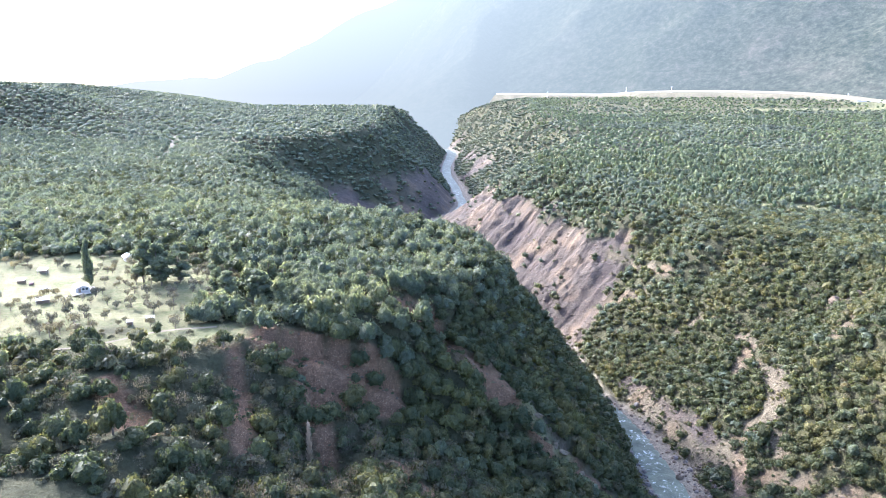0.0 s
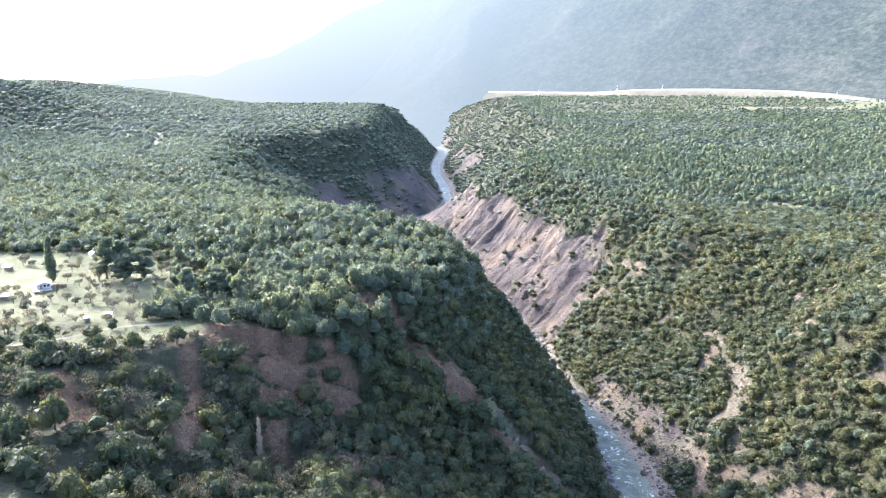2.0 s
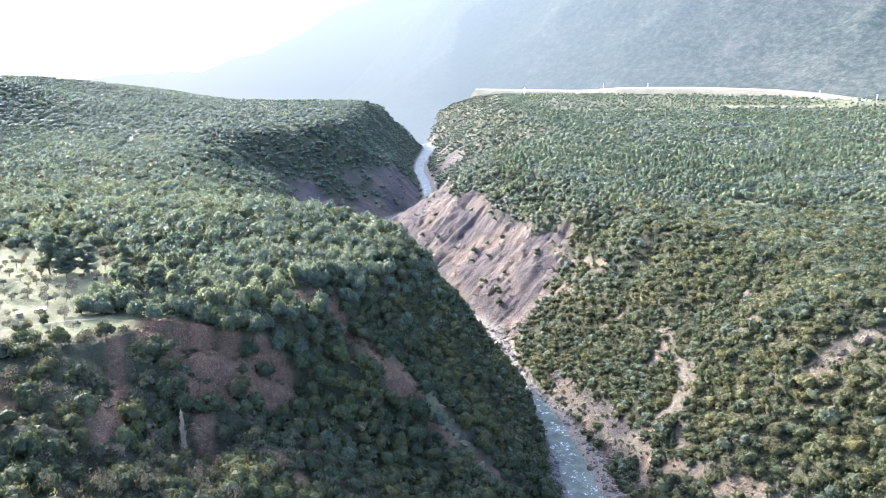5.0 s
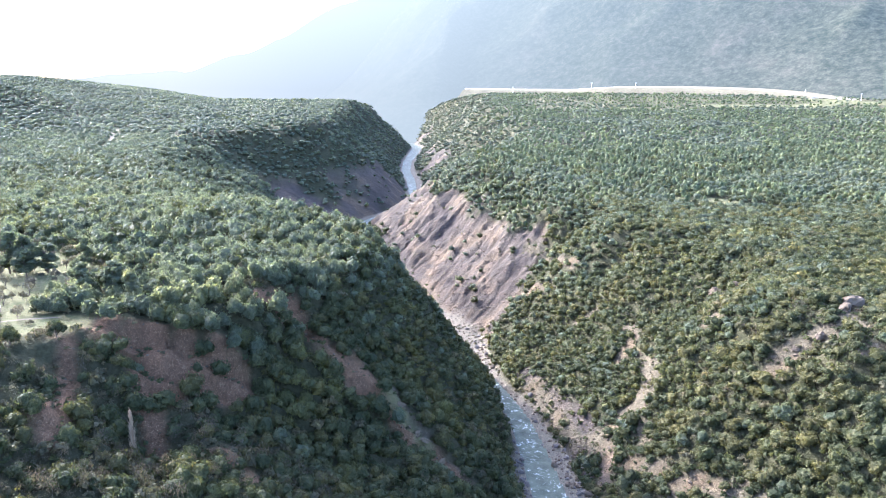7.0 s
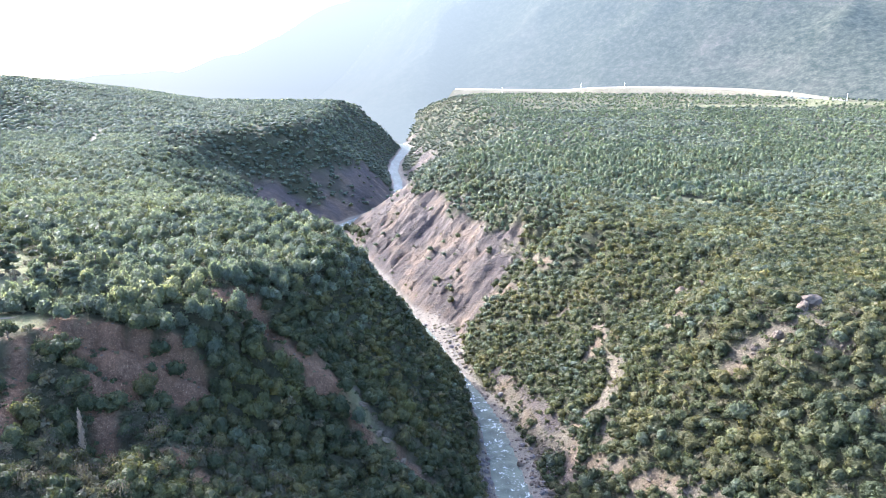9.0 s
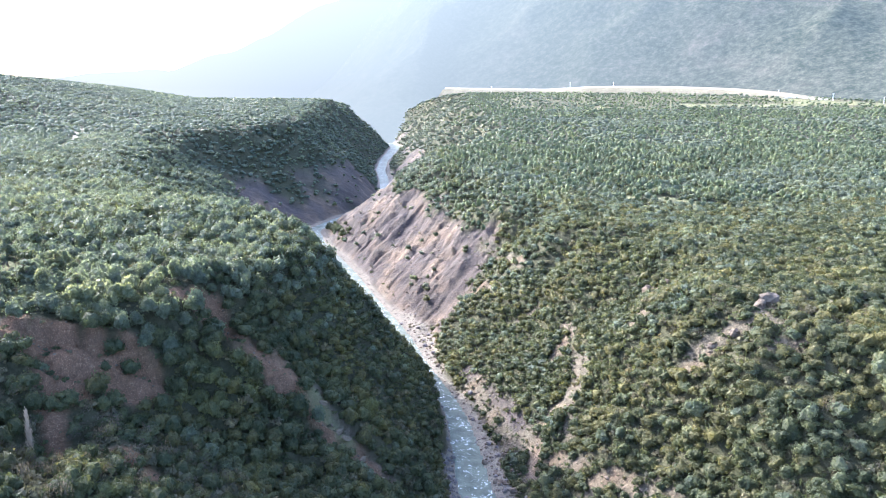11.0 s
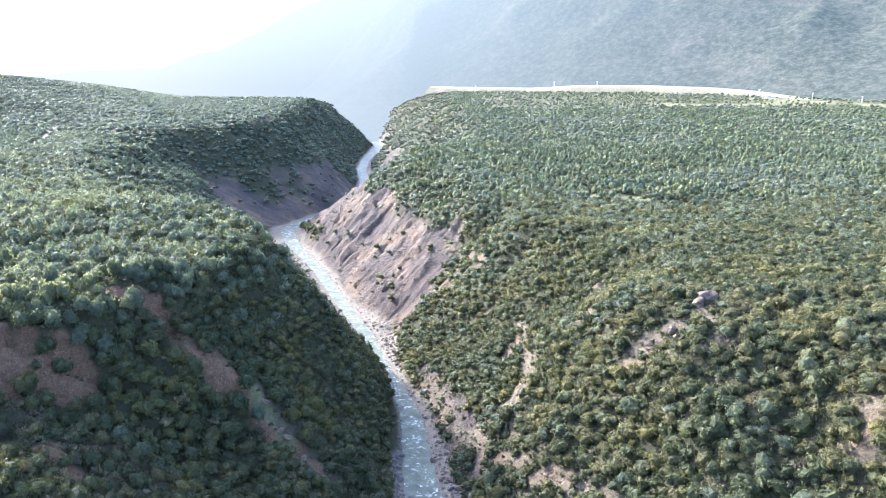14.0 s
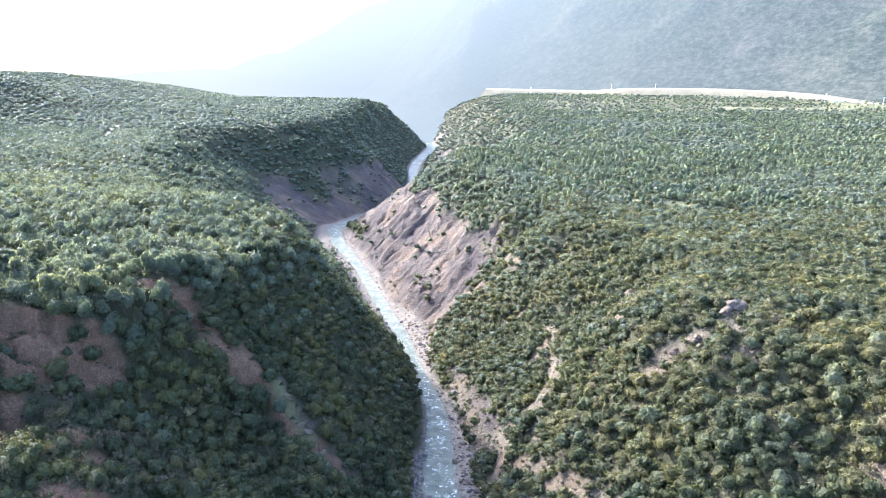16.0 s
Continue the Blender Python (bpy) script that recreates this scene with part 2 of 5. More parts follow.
def land(x, y):
    """Height of the ground, without the kinds of ground."""
    shp = np.shape(x)
    x, y = np.asarray(x, float).ravel(), np.asarray(y, float).ravel()
    d, side, ry = river_frame(x, y)
    zr = river_level(ry)
    wob = vnoise(x, y, 60, 1, 3)
    left = 107.5 + 2.5 * vnoise(x, y, 140, 2, 3) + 11 * np.exp(-((x + 150) / 140) ** 2 - ((y - 425) / 72) ** 2)
    left += np.interp(y, [600, 1250, 1800, 2250, 2600], [0, 30, 44, 20, -90])
    left += 52 * sstep(-560, -1150, x) * sstep(1300, 1750, y)
    left += 72 * np.exp(-((x + 850) / 165) ** 2 - ((y - 1130) / 300) ** 2)
    right = 100 + 0.02 * (np.minimum(x, 1500) - 150) + np.interp(y, [600, 1600, 1950, 2300, 2800], [0, 44, 58, 66, 70]) + 3 * vnoise(x, y, 120, 3, 3)
    right -= 22 * sstep(120, -60, x) * sstep(1250, 1900, y)
    grade = np.where(side < 0, np.interp(ry, GRADE_L[:, 0], GRADE_L[:, 1]), np.interp(ry, GRADE_R[:, 0], GRADE_R[:, 1]))
    dd = np.maximum(d, 0)
    rill = vnoise(x, y, 26, 4, 3)
    flat = np.where(side > 0, np.interp(ry, [240, 290, 320, 360, 410, 460, 500, 545, 575, 610, 1100], [3, 8, 11, 9, 5, 3, 10, 17, 12, 5, 8]), np.interp(ry, [285, 305, 345, 360, 520, 600, 720, 800, 900, 960], [3, 7, 7, 3, 4, 9, 11, 16, 14, 6]))
    slope = zr + 0.8 + np.minimum(dd, flat) * 0.12 + np.maximum(dd - flat, 0) * grade * (1 + flat / 110) * (1 + 0.16 * wob + 0.10 * rill)
    slope += np.where(side < 0, np.interp(ry, [340, 370, 405, 430, 475, 505], [0, 4, 6, 10, 10, 0]), 0) * sstep(0.5, 6, d)          # rock wall under the wooded spur
    top = np.where(side < 0, left, right) - 125 * sstep(2450, 2850, y) * sstep(250, 50, x)
    k = np.where(side < 0, 12.0, 20.0)
    h = smin(slope, top, k)
    inside = h < top - 6
    h = h + np.where(inside & (d > 8), 2.2 * rill + 1.0 * vnoise(x, y, 9, 5, 2), 0.5 * vnoise(x, y, 12, 6, 2)) * sstep(2, 20, d)
    # gullies down the bare cliff
    u, v = -0.40 * x + 0.917 * y, 0.917 * x + 0.40 * y
    bare = np.where((side > 0) & inside & (d > 6), 1.0, 0.0) * sstep(500, 530, ry) * (1 - sstep(1000, 1060, ry)) * sstep(6, 22, d)
    h -= bare * (10 * np.abs(vnoise(u, v * 0.25 + 6 * vnoise(u, v, 30, 55), 22, 51, 3)) + 4.0 * np.abs(vnoise(u, v * 0.35, 9, 52, 2)) + 3.2 * np.abs(vnoise(u, v * 0.5, 4.4, 53, 2)) - 4.5)
    # slipped bowl under the meadow's edge
    h -= 15 * np.exp(-((x + 63) / 19) ** 2 - ((y - 219) / 20) ** 2)
    h -= 6 * np.exp(-((x + 58) / 11) ** 2 - ((y - 216) / 11) ** 2)
    # rills and lumps on the shaded slope
    shade = np.where((side < 0) & (d > 8), 1.0, 0.0) * sstep(360, 330, y) * sstep(-110, -90, x)
    h += shade * (1.3 * vnoise(x * 1.0, y * 0.45, 8, 61, 2) + 0.7 * vnoise(x, y * 0.6, 3.6, 62))
    # river bed under the water
    h = np.where(d < 0, zr - 1.2 + 1.2 * np.exp(np.minimum(d, 0) / 3), h)
    return h.reshape(shp)


BARE_EARTH = [([(-86, 256), (-68, 256), (-50, 258), (-38, 264)], 8.5), ([(-66, 244), (-56, 244)], 6), ([(-38, 300), (-26, 313), (-14, 305)], 5.0), ([(-14, 305), (4, 303), (18, 301), (30, 298)], 4.0),
              ([(-93, 240), (-86, 226), (-80, 216), (-77, 205), (-76, 197)], 3.5), ([(-122, 206), (-112, 197), (-104, 190)], 5), ([(-60, 233), (-54, 226)], 4.5), ([(-30, 226), (-18, 222)], 4), ([(-20, 196), (-8, 200)], 4), ([(30, 299), (40, 296), (52, 292)], 4.0), ([(-44, 222), (-34, 224)], 2.5)]
BARE_SCREE = [([(126, 318), (130, 340), (124, 366), (108, 412), (94, 450)], 3)]
BARE_SAND = [([(155, 418), (156, 402), (148, 395)], 4.2), ([(155, 386), (156, 370), (153, 358), (148, 348), (140, 352)], 2.8), ([(140, 352), (128, 352), (120, 356)], 3.0),
             ([(131, 465), (138, 462), (147, 458)], 2.8), ([(199, 404), (208, 397), (216, 389)], 3.2), ([(186, 361), (190, 364)], 3.2), ([(196, 305), (204, 303), (213, 302)], 3.2),
             ([(136, 322), (143, 310), (150, 300)], 3.2), ([(146, 332), (145, 324)], 2.5), ([(151, 290), (160, 281), (168, 270)], 3.2), ([(178, 258), (184, 250)], 2.5),
             ([(97, 432), (105, 406), (111, 378), (117, 356), (124, 350)], 4.5), ([(124, 350), (130, 338)], 3.5), ([(108, 600), (121, 556), (136, 520)], 3.6), ([(104, 530), (119, 521)], 3.2),
             ([(224, 300), (228, 296)], 2.6), ([(222, 279), (230, 279)], 3.0), ([(231, 315), (227, 306)], 4.5), ([(258, 295), (262, 297)], 3.0), ([(252, 219), (260, 227)], 4.0),
             ([(24, 305), (30, 303), (37, 298)], 4.2), ([(37, 298), (47, 294), (58, 292)], 3.0)]
CLEARINGS = [([(23, 305), (30, 303), (38, 298)], 3), ([(-170, 238), (-135, 243), (-100, 254)], 10), ([(246, 622), (270, 606), (300, 590)], 15), ([(-350, 760), (-395, 820), (-410, 900), (-455, 990), (-470, 1060)], 6), ([(330, 470), (360, 455)], 9), ([(262, 318), (300, 316)], 7), ([(380, 1580), (470, 1550)], 18), ([(600, 1640), (800, 1640), (900, 1720)], 45), ([(900, 1830), (1010, 1640), (1180, 1450), (1400, 1300)], 48)]


def sandy(x, y):
    """Bare tan soil and crumbling rock between the trees, 0..1."""
    w, fray = vnoise(x, y, 16, 13, 3), vnoise(x, y, 6, 14, 2)
    sand = np.zeros(np.shape(x))
    for pts, r in BARE_SAND:
        sand = np.maximum(sand, 1 - sstep(r - 2, r + 2, line_distance(x, y, pts) + 4.0 * w + 3.0 * fray))
    return sand


def kinds(x, y):
    """Kinds of ground at each point, 0..1: scree, earth, meadow, gravel."""
    d, side, ry = river_frame(x, y)
    d, side, ry = d.reshape(np.shape(x)), side.reshape(np.shape(x)), ry.reshape(np.shape(x))
    w = vnoise(x, y, 22, 8, 3)
    fray = vnoise(x, y, 7, 9, 2)
    z_up = land(x, y) - river_level(ry)
    cliff = np.where((side > 0) & (ry < 1010), 1 - sstep(70 + 16 * w, 80 + 16 * w, z_up), 0) * sstep(500, 512, ry - 0.68 * z_up + 8 * w) * sstep(2, 8, d)
    farwall = np.where((side < 0) & (ry > 840) & (ry < 1300), sstep(-0.45, 0.0, vnoise(x + y * 0.4, y, 60, 10, 2)), 0) * (1 - sstep(48, 72, z_up))
    farwall = np.maximum(farwall, np.where((side > 0) & (ry > 1010) & (ry < 2300), sstep(0.15, 0.4, vnoise(x, y, 70, 12, 2)) * (1 - sstep(40, 70, z_up)), 0))
    earth = np.zeros(np.shape(x))
    for pts, r in BARE_EARTH:
        earth = np.maximum(earth, 1 - sstep(r - 2, r + 2.5, line_distance(x, y, pts) + 2.5 * w + 4.0 * fray))
    scree = np.maximum(cliff, farwall)
    for pts, r in BARE_SCREE:
        scree = np.maximum(scree, 1 - sstep(r - 1.5, r + 2.5, line_distance(x, y, pts) + 4.0 * w + 3.0 * fray))
    scree = np.maximum(scree, sandy(x, y))
    bar = np.interp(ry, [240, 290, 320, 360, 410, 460, 500, 545, 575, 610, 1000, 1100, 2000], [4, 8, 11, 8, 5, 4, 11, 18, 13, 5, 9, 12, 10])
    gravel = np.where(side > 0, 1 - sstep(bar - 2, bar + 3, d + 3 * w), 0.95 * (1 - sstep(0.5, 3, d + 2 * w - np.interp(ry, [285, 305, 345, 360, 520, 600, 720, 800, 900, 960], [0, 6, 6, 0, 2, 9, 12, 17, 14, 4]))))
    mead = np.hypot((x + 200) / 92, (y - 300) / 64)
    scrub = 0.3 * sstep(100, 180, x) * sstep(1560, 1640, y + 0.1 * x) * np.clip(0.75 + 0.5 * w, 0, 1)
    mead = (1 - sstep(0.85, 1.05, mead + 0.18 * w)) * np.where(y > 229, 1, 0)
    for pts, r in CLEARINGS:
        mead = np.maximum(mead, 0.8 * (1 - sstep(r - 3, r + 3, line_distance(x, y, pts) + 6 * w)))
    mead = np.maximum(mead, scrub)
    return scree, earth, mead, gravel


def steps(parts):
    out = []
    for a, b, s in parts:
        out.append(np.arange(a, b, s))
    return np.concatenate(out)


def grid_mesh(name, xs, ys, zs, mat, smooth=True):
    nx, ny = len(xs), len(ys)
    gx, gy = np.meshgrid(xs, ys)
    co = np.stack([gx.ravel(), gy.ravel(), zs.ravel()], 1)
    i = np.arange(nx * ny).reshape(ny, nx)
    quads = np.stack([i[:-1, :-1], i[:-1, 1:], i[1:, 1:], i[1:, :-1]], -1).reshape(-1, 4)
    return raw_mesh(name, co, quads, mat, smooth)


def raw_mesh(name, co, faces, mat, smooth=False):
    """A mesh from vertex and face arrays with one face size."""
    me = bpy.data.meshes.new(name)
    nf, k = faces.shape
    me.vertices.add(len(co))
    me.vertices.foreach_set("co", np.ascontiguousarray(co, np.float32).ravel())
    me.loops.add(nf * k)
    me.loops.foreach_set("vertex_index", np.ascontiguousarray(faces, np.int32).ravel())
    me.polygons.add(nf)
    me.polygons.foreach_set("loop_start", np.arange(0, nf * k, k, dtype=np.int32))
    me.polygons.foreach_set("use_smooth", np.full(nf, smooth))
    me.update(calc_edges=True)
    me.materials.append(mat)
    return me


XS = steps([(-4600, -1600, 200), (-1600, -700, 40), (-700, -300, 14), (-300, -110, 2.8), (-110, 140, 1.7), (140, 350, 2.8), (350, 800, 12), (800, 2000, 40), (2000, 4800, 200)])
YS = steps([(-2400, -200, 200), (-200, 120, 20), (120, 500, 2.6), (500, 860, 1.9), (860, 1100, 5), (1100, 1700, 14), (1700, 2600, 30), (2600, 4800, 150)])
GX, GY = np.meshgrid(XS, YS)
GZ = land(GX, GY)
ground_mesh = grid_mesh("ground", XS, YS, GZ, GROUND)
for key, val in zip(("scree", "earth", "meadow", "gravel", "sand"), (*kinds(GX, GY), sandy(GX, GY))):
    a = ground_mesh.attributes.new(key, "FLOAT", "POINT")
    a.data.foreach_set("value", np.ascontiguousarray(val, np.float32).ravel())
ground = tagged(new("ground", ground_mesh), "canyon slopes of brown soil, grey scree and dry grass", "ground", kind="structure")


def ribbon(name, line, zfun, mat, across=5):
    """A strip along a polyline of (x, y, half width), its heights from zfun."""
    tan = np.gradient(line[:, :2], axis=0)
    tan /= np.hypot(*tan.T)[:, None]
    nor = np.stack([tan[:, 1], -tan[:, 0]], 1)
    u = np.linspace(-1, 1, across)
    xy = line[:, None, :2] + nor[:, None, :] * (u[None, :, None] * line[:, None, 2:3])
    co = np.concatenate([xy, zfun(xy[..., 0], xy[..., 1])[..., None]], -1).reshape(-1, 3)
    i = np.arange(len(line) * across).reshape(len(line), across)
    quads = np.stack([i[:-1, :-1], i[:-1, 1:], i[1:, 1:], i[1:, :-1]], -1).reshape(-1, 4)[:, ::-1]
    return raw_mesh(name, co, quads, mat, True)


wide = COURSE.copy()
wide[:, 2] += 1.5
water = tagged(new("water", ribbon("water", wide, lambda x, y: river_level(y) + 0.3, WATER, 9)), "shallow grey-green mountain river with white riffles", "river", kind="structure")


# ---- mountains behind it all, the valley's haze painted on them as a glow ----
# scales the painted haze's emission back against the exposure
HAZE_GLOW = 2 ** -2.35


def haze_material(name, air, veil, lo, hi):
    """A far mountainside with haze painted over its own colours as emission, more so towards the sun.
    air and veil: rows of bearing (x over y) and the emitted haze's brightness, or the share of it."""
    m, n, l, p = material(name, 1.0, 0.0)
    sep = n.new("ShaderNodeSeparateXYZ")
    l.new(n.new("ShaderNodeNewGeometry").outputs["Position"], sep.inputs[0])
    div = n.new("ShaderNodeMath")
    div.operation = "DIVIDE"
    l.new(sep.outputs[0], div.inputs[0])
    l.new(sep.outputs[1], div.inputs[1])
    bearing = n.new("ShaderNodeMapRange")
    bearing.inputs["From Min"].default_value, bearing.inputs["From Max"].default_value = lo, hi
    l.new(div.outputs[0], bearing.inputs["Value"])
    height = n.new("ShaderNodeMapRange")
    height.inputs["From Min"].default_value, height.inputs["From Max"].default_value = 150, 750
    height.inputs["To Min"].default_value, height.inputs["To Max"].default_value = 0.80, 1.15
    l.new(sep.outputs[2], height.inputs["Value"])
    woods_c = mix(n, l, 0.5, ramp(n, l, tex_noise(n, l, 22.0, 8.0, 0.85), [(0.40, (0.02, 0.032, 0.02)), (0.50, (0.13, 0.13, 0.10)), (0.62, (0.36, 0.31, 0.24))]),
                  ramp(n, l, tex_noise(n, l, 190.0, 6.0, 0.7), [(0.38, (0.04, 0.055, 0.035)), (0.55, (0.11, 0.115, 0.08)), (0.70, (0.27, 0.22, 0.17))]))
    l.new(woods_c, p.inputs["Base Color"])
    # the surface itself glows in the haze's colour, brighter higher up
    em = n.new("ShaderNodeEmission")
    l.new(ramp(n, l, bearing.outputs[0], [((b - lo) / (hi - lo), tuple(v * HAZE_GLOW for v in c)) for b, c in air]), em.inputs["Color"])
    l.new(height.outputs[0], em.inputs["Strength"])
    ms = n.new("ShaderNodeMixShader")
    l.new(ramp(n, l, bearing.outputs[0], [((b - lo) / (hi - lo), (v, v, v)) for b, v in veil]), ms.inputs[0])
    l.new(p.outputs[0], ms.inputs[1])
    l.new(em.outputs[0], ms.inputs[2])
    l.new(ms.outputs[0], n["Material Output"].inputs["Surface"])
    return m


# emitted haze colour by bearing, whitest on the sun's side
HAZE_GLOW_ROWS = [(-0.42, (1.0, 0.99, 0.92)), (-0.24, (0.83, 0.86, 0.83)), (-0.04, (0.70, 0.75, 0.73)), (0.15, (0.49, 0.55, 0.55)), (0.39, (0.28, 0.335, 0.35)), (0.55, (0.22, 0.275, 0.29))]


def ridged(x, y, size, seed):
    return 1 - np.abs(vnoise(x, y, size, seed, 4)) * 2


FOOT = np.array([(-0.60, 2900, 20), (-0.24, 2450, 15), (-0.12, 2250, 12), (-0.05, 2300, 14), (-0.02, 2730, 172), (0.134, 2490, 180), (0.18, 2400, 191), (0.285, 2310, 195), (0.36, 2230, 192), (0.415, 2150, 185), (0.46, 2080, 172), (0.55, 1990, 165), (0.90, 1900, 165), (1.6, 1900, 165)])
AZ = np.linspace(-0.26, 1.45, 170)
RR = np.linspace(0, 1, 60) ** 1.25
A, R = np.meshgrid(AZ, RR)
foot_r = np.interp(A, FOOT[:, 0], FOOT[:, 1])
dist = R * (4550 - foot_r)
mx, my = 60 + np.sin(A) * (foot_r + dist), np.cos(A) * (foot_r + dist)
end = sstep(-0.26, 0.02, A)
mz = np.interp(A, FOOT[:, 0], FOOT[:, 2]) - 6 + dist * (0.46 + 0.10 * np.sin(A * 7)) * (0.02 + 0.98 * end) + (ridged(mx, my, 700, 41) * 110 + ridged(mx, my, 220, 42) * 34) * sstep(0, 700, dist) * end
co = np.stack([mx, my, mz], -1).reshape(-1, 3)
ix = np.arange(len(AZ) * len(RR)).reshape(len(RR), len(AZ))
quads = np.stack([ix[:-1, :-1], ix[:-1, 1:], ix[1:, 1:], ix[1:, :-1]], -1).reshape(-1, 4)
HAZE_A = haze_material("hazy mountainside", HAZE_GLOW_ROWS, [(-0.3, 0.98), (0.0, 0.92), (0.25, 0.78), (0.55, 0.66)], -0.45, 0.6)
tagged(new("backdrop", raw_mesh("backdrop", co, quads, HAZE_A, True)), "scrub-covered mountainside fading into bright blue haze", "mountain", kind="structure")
AZ = np.linspace(-0.75, 0.30, 110)
RR = np.linspace(0, 1, 26)
A, R = np.meshgrid(AZ, RR)
rad = 4550 + R * 300
top = np.interp(A, [-0.75, -0.50, -0.38, -0.30, -0.2, -0.1, 0.3], [-0.01, -0.005, 0.01, 0.035, 0.085, 0.125, 0.16]) * 4800 + 200
mx, my = 60 + np.sin(A) * rad, np.cos(A) * rad
mz = -100 + (top + 100 + 40 * ridged(mx, my, 500, 44)) * R ** 0.8
co = np.stack([mx, my, mz], -1).reshape(-1, 3)
ix = np.arange(len(AZ) * len(RR)).reshape(len(RR), len(AZ))
quads = np.stack([ix[:-1, :-1], ix[:-1, 1:], ix[1:, 1:], ix[1:, :-1]], -1).reshape(-1, 4)
HAZE_B = haze_material("far hazy range", HAZE_GLOW_ROWS, [(-0.4, 0.99), (0.3, 0.96)], -0.45, 0.6)
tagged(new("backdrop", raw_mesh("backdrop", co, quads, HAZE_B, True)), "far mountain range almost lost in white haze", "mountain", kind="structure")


# ---- trees ----
RNG = np.random.default_rng(7)


def ico(sub=0):
    bm = bmesh.new()
    bmesh.ops.create_icosphere(bm, subdivisions=sub + 1, radius=1.0)
    bm.verts.ensure_lookup_table()
    v = np.array([p.co[:] for p in bm.verts])
    f = np.array([[q.index for q in t.verts] for t in bm.faces])
    bm.free()
    return v, f


ICO_V, ICO_F = ico(0)
OCT_V = np.array([(1, 0, 0), (-1, 0, 0), (0, 1, 0), (0, -1, 0), (0, 0, 1), (0, 0, -1)], float)
OCT_F = np.array([(0, 2, 4), (2, 1, 4), (1, 3, 4), (3, 0, 4)])
OCT_V = OCT_V[:5] * (1.15, 1.15, 1.1) - (0, 0, 0.25)


def clump(rng, centre, radius, leaves, leaf):
    """A lumpy core wrapped in loose leaf sprays: rows of three corners and their outward directions, (n, 6, 3)."""
    cv, cf = (ICO_V, ICO_F) if leaves > 22 else (OCT_V, OCT_F)
    core = cv * (0.66 + 0.30 * rng.random((len(cv), 1))) * radius + centre
    tris = [core[cf]]
    if leaves:
        d = rng.normal(size=(leaves, 3))
        d[:, 2] = np.abs(d[:, 2]) * 0.9 - 0.25
        d /= np.linalg.norm(d, axis=1)[:, None]
        pos = centre + d * radius * (0.80 + 0.30 * rng.random((leaves, 1)))
        nrm = d + rng.normal(size=(leaves, 3)) * 0.45
        a = np.cross(nrm, rng.normal(size=(leaves, 3)))
        a /= np.linalg.norm(a, axis=1)[:, None]
        b = np.cross(nrm, a)
        b /= np.linalg.norm(b, axis=1)[:, None]
        s = leaf * (0.6 + 0.8 * rng.random((leaves, 1)))
        tris.append(np.stack([pos - a * s - b * s * 0.6, pos + a * s - b * s * 0.6, pos + b * s * 1.1], 1))
    tris = np.concatenate(tris)
    out = tris.mean(1) - centre + (0, 0, 0.15 * radius)
    face = np.cross(tris[:, 1] - tris[:, 0], tris[:, 2] - tris[:, 0])
    back = (face * out).sum(1) < 0
    tris[back] = tris[back][:, ::-1]
    out = tris - centre + (0, 0, 0.15 * radius)
    out /= np.linalg.norm(out, axis=2)[:, :, None]
    out = out + rng.normal(size=(len(out), 1, 3)) * 0.16
    out /= np.linalg.norm(out, axis=2)[:, :, None]
    return np.concatenate([tris, out], 1)


def crown_round(rng, clumps, leaves, leaf, height=1.0):
    """A broad evergreen crown, about 1 m in radius, its foot at z = 0."""
    out = []
    for k in range(clumps):
        ang, rad = k * 2.4 + rng.random() * 0.9, 0.70 * math.sqrt((k + 0.3 + 0.5 * rng.random()) / clumps)
        zz = (0.28 + 0.64 * (1 - (rad / 0.8) ** 2) + 0.30 * (rng.random() - 0.5)) * height
        size = (0.60 / math.sqrt(clumps) + 0.12) * (0.80 + 0.40 * rng.random())
        out.append(clump(rng, np.array([math.cos(ang) * rad, math.sin(ang) * rad, zz]), size, leaves, leaf))
    return np.concatenate(out)


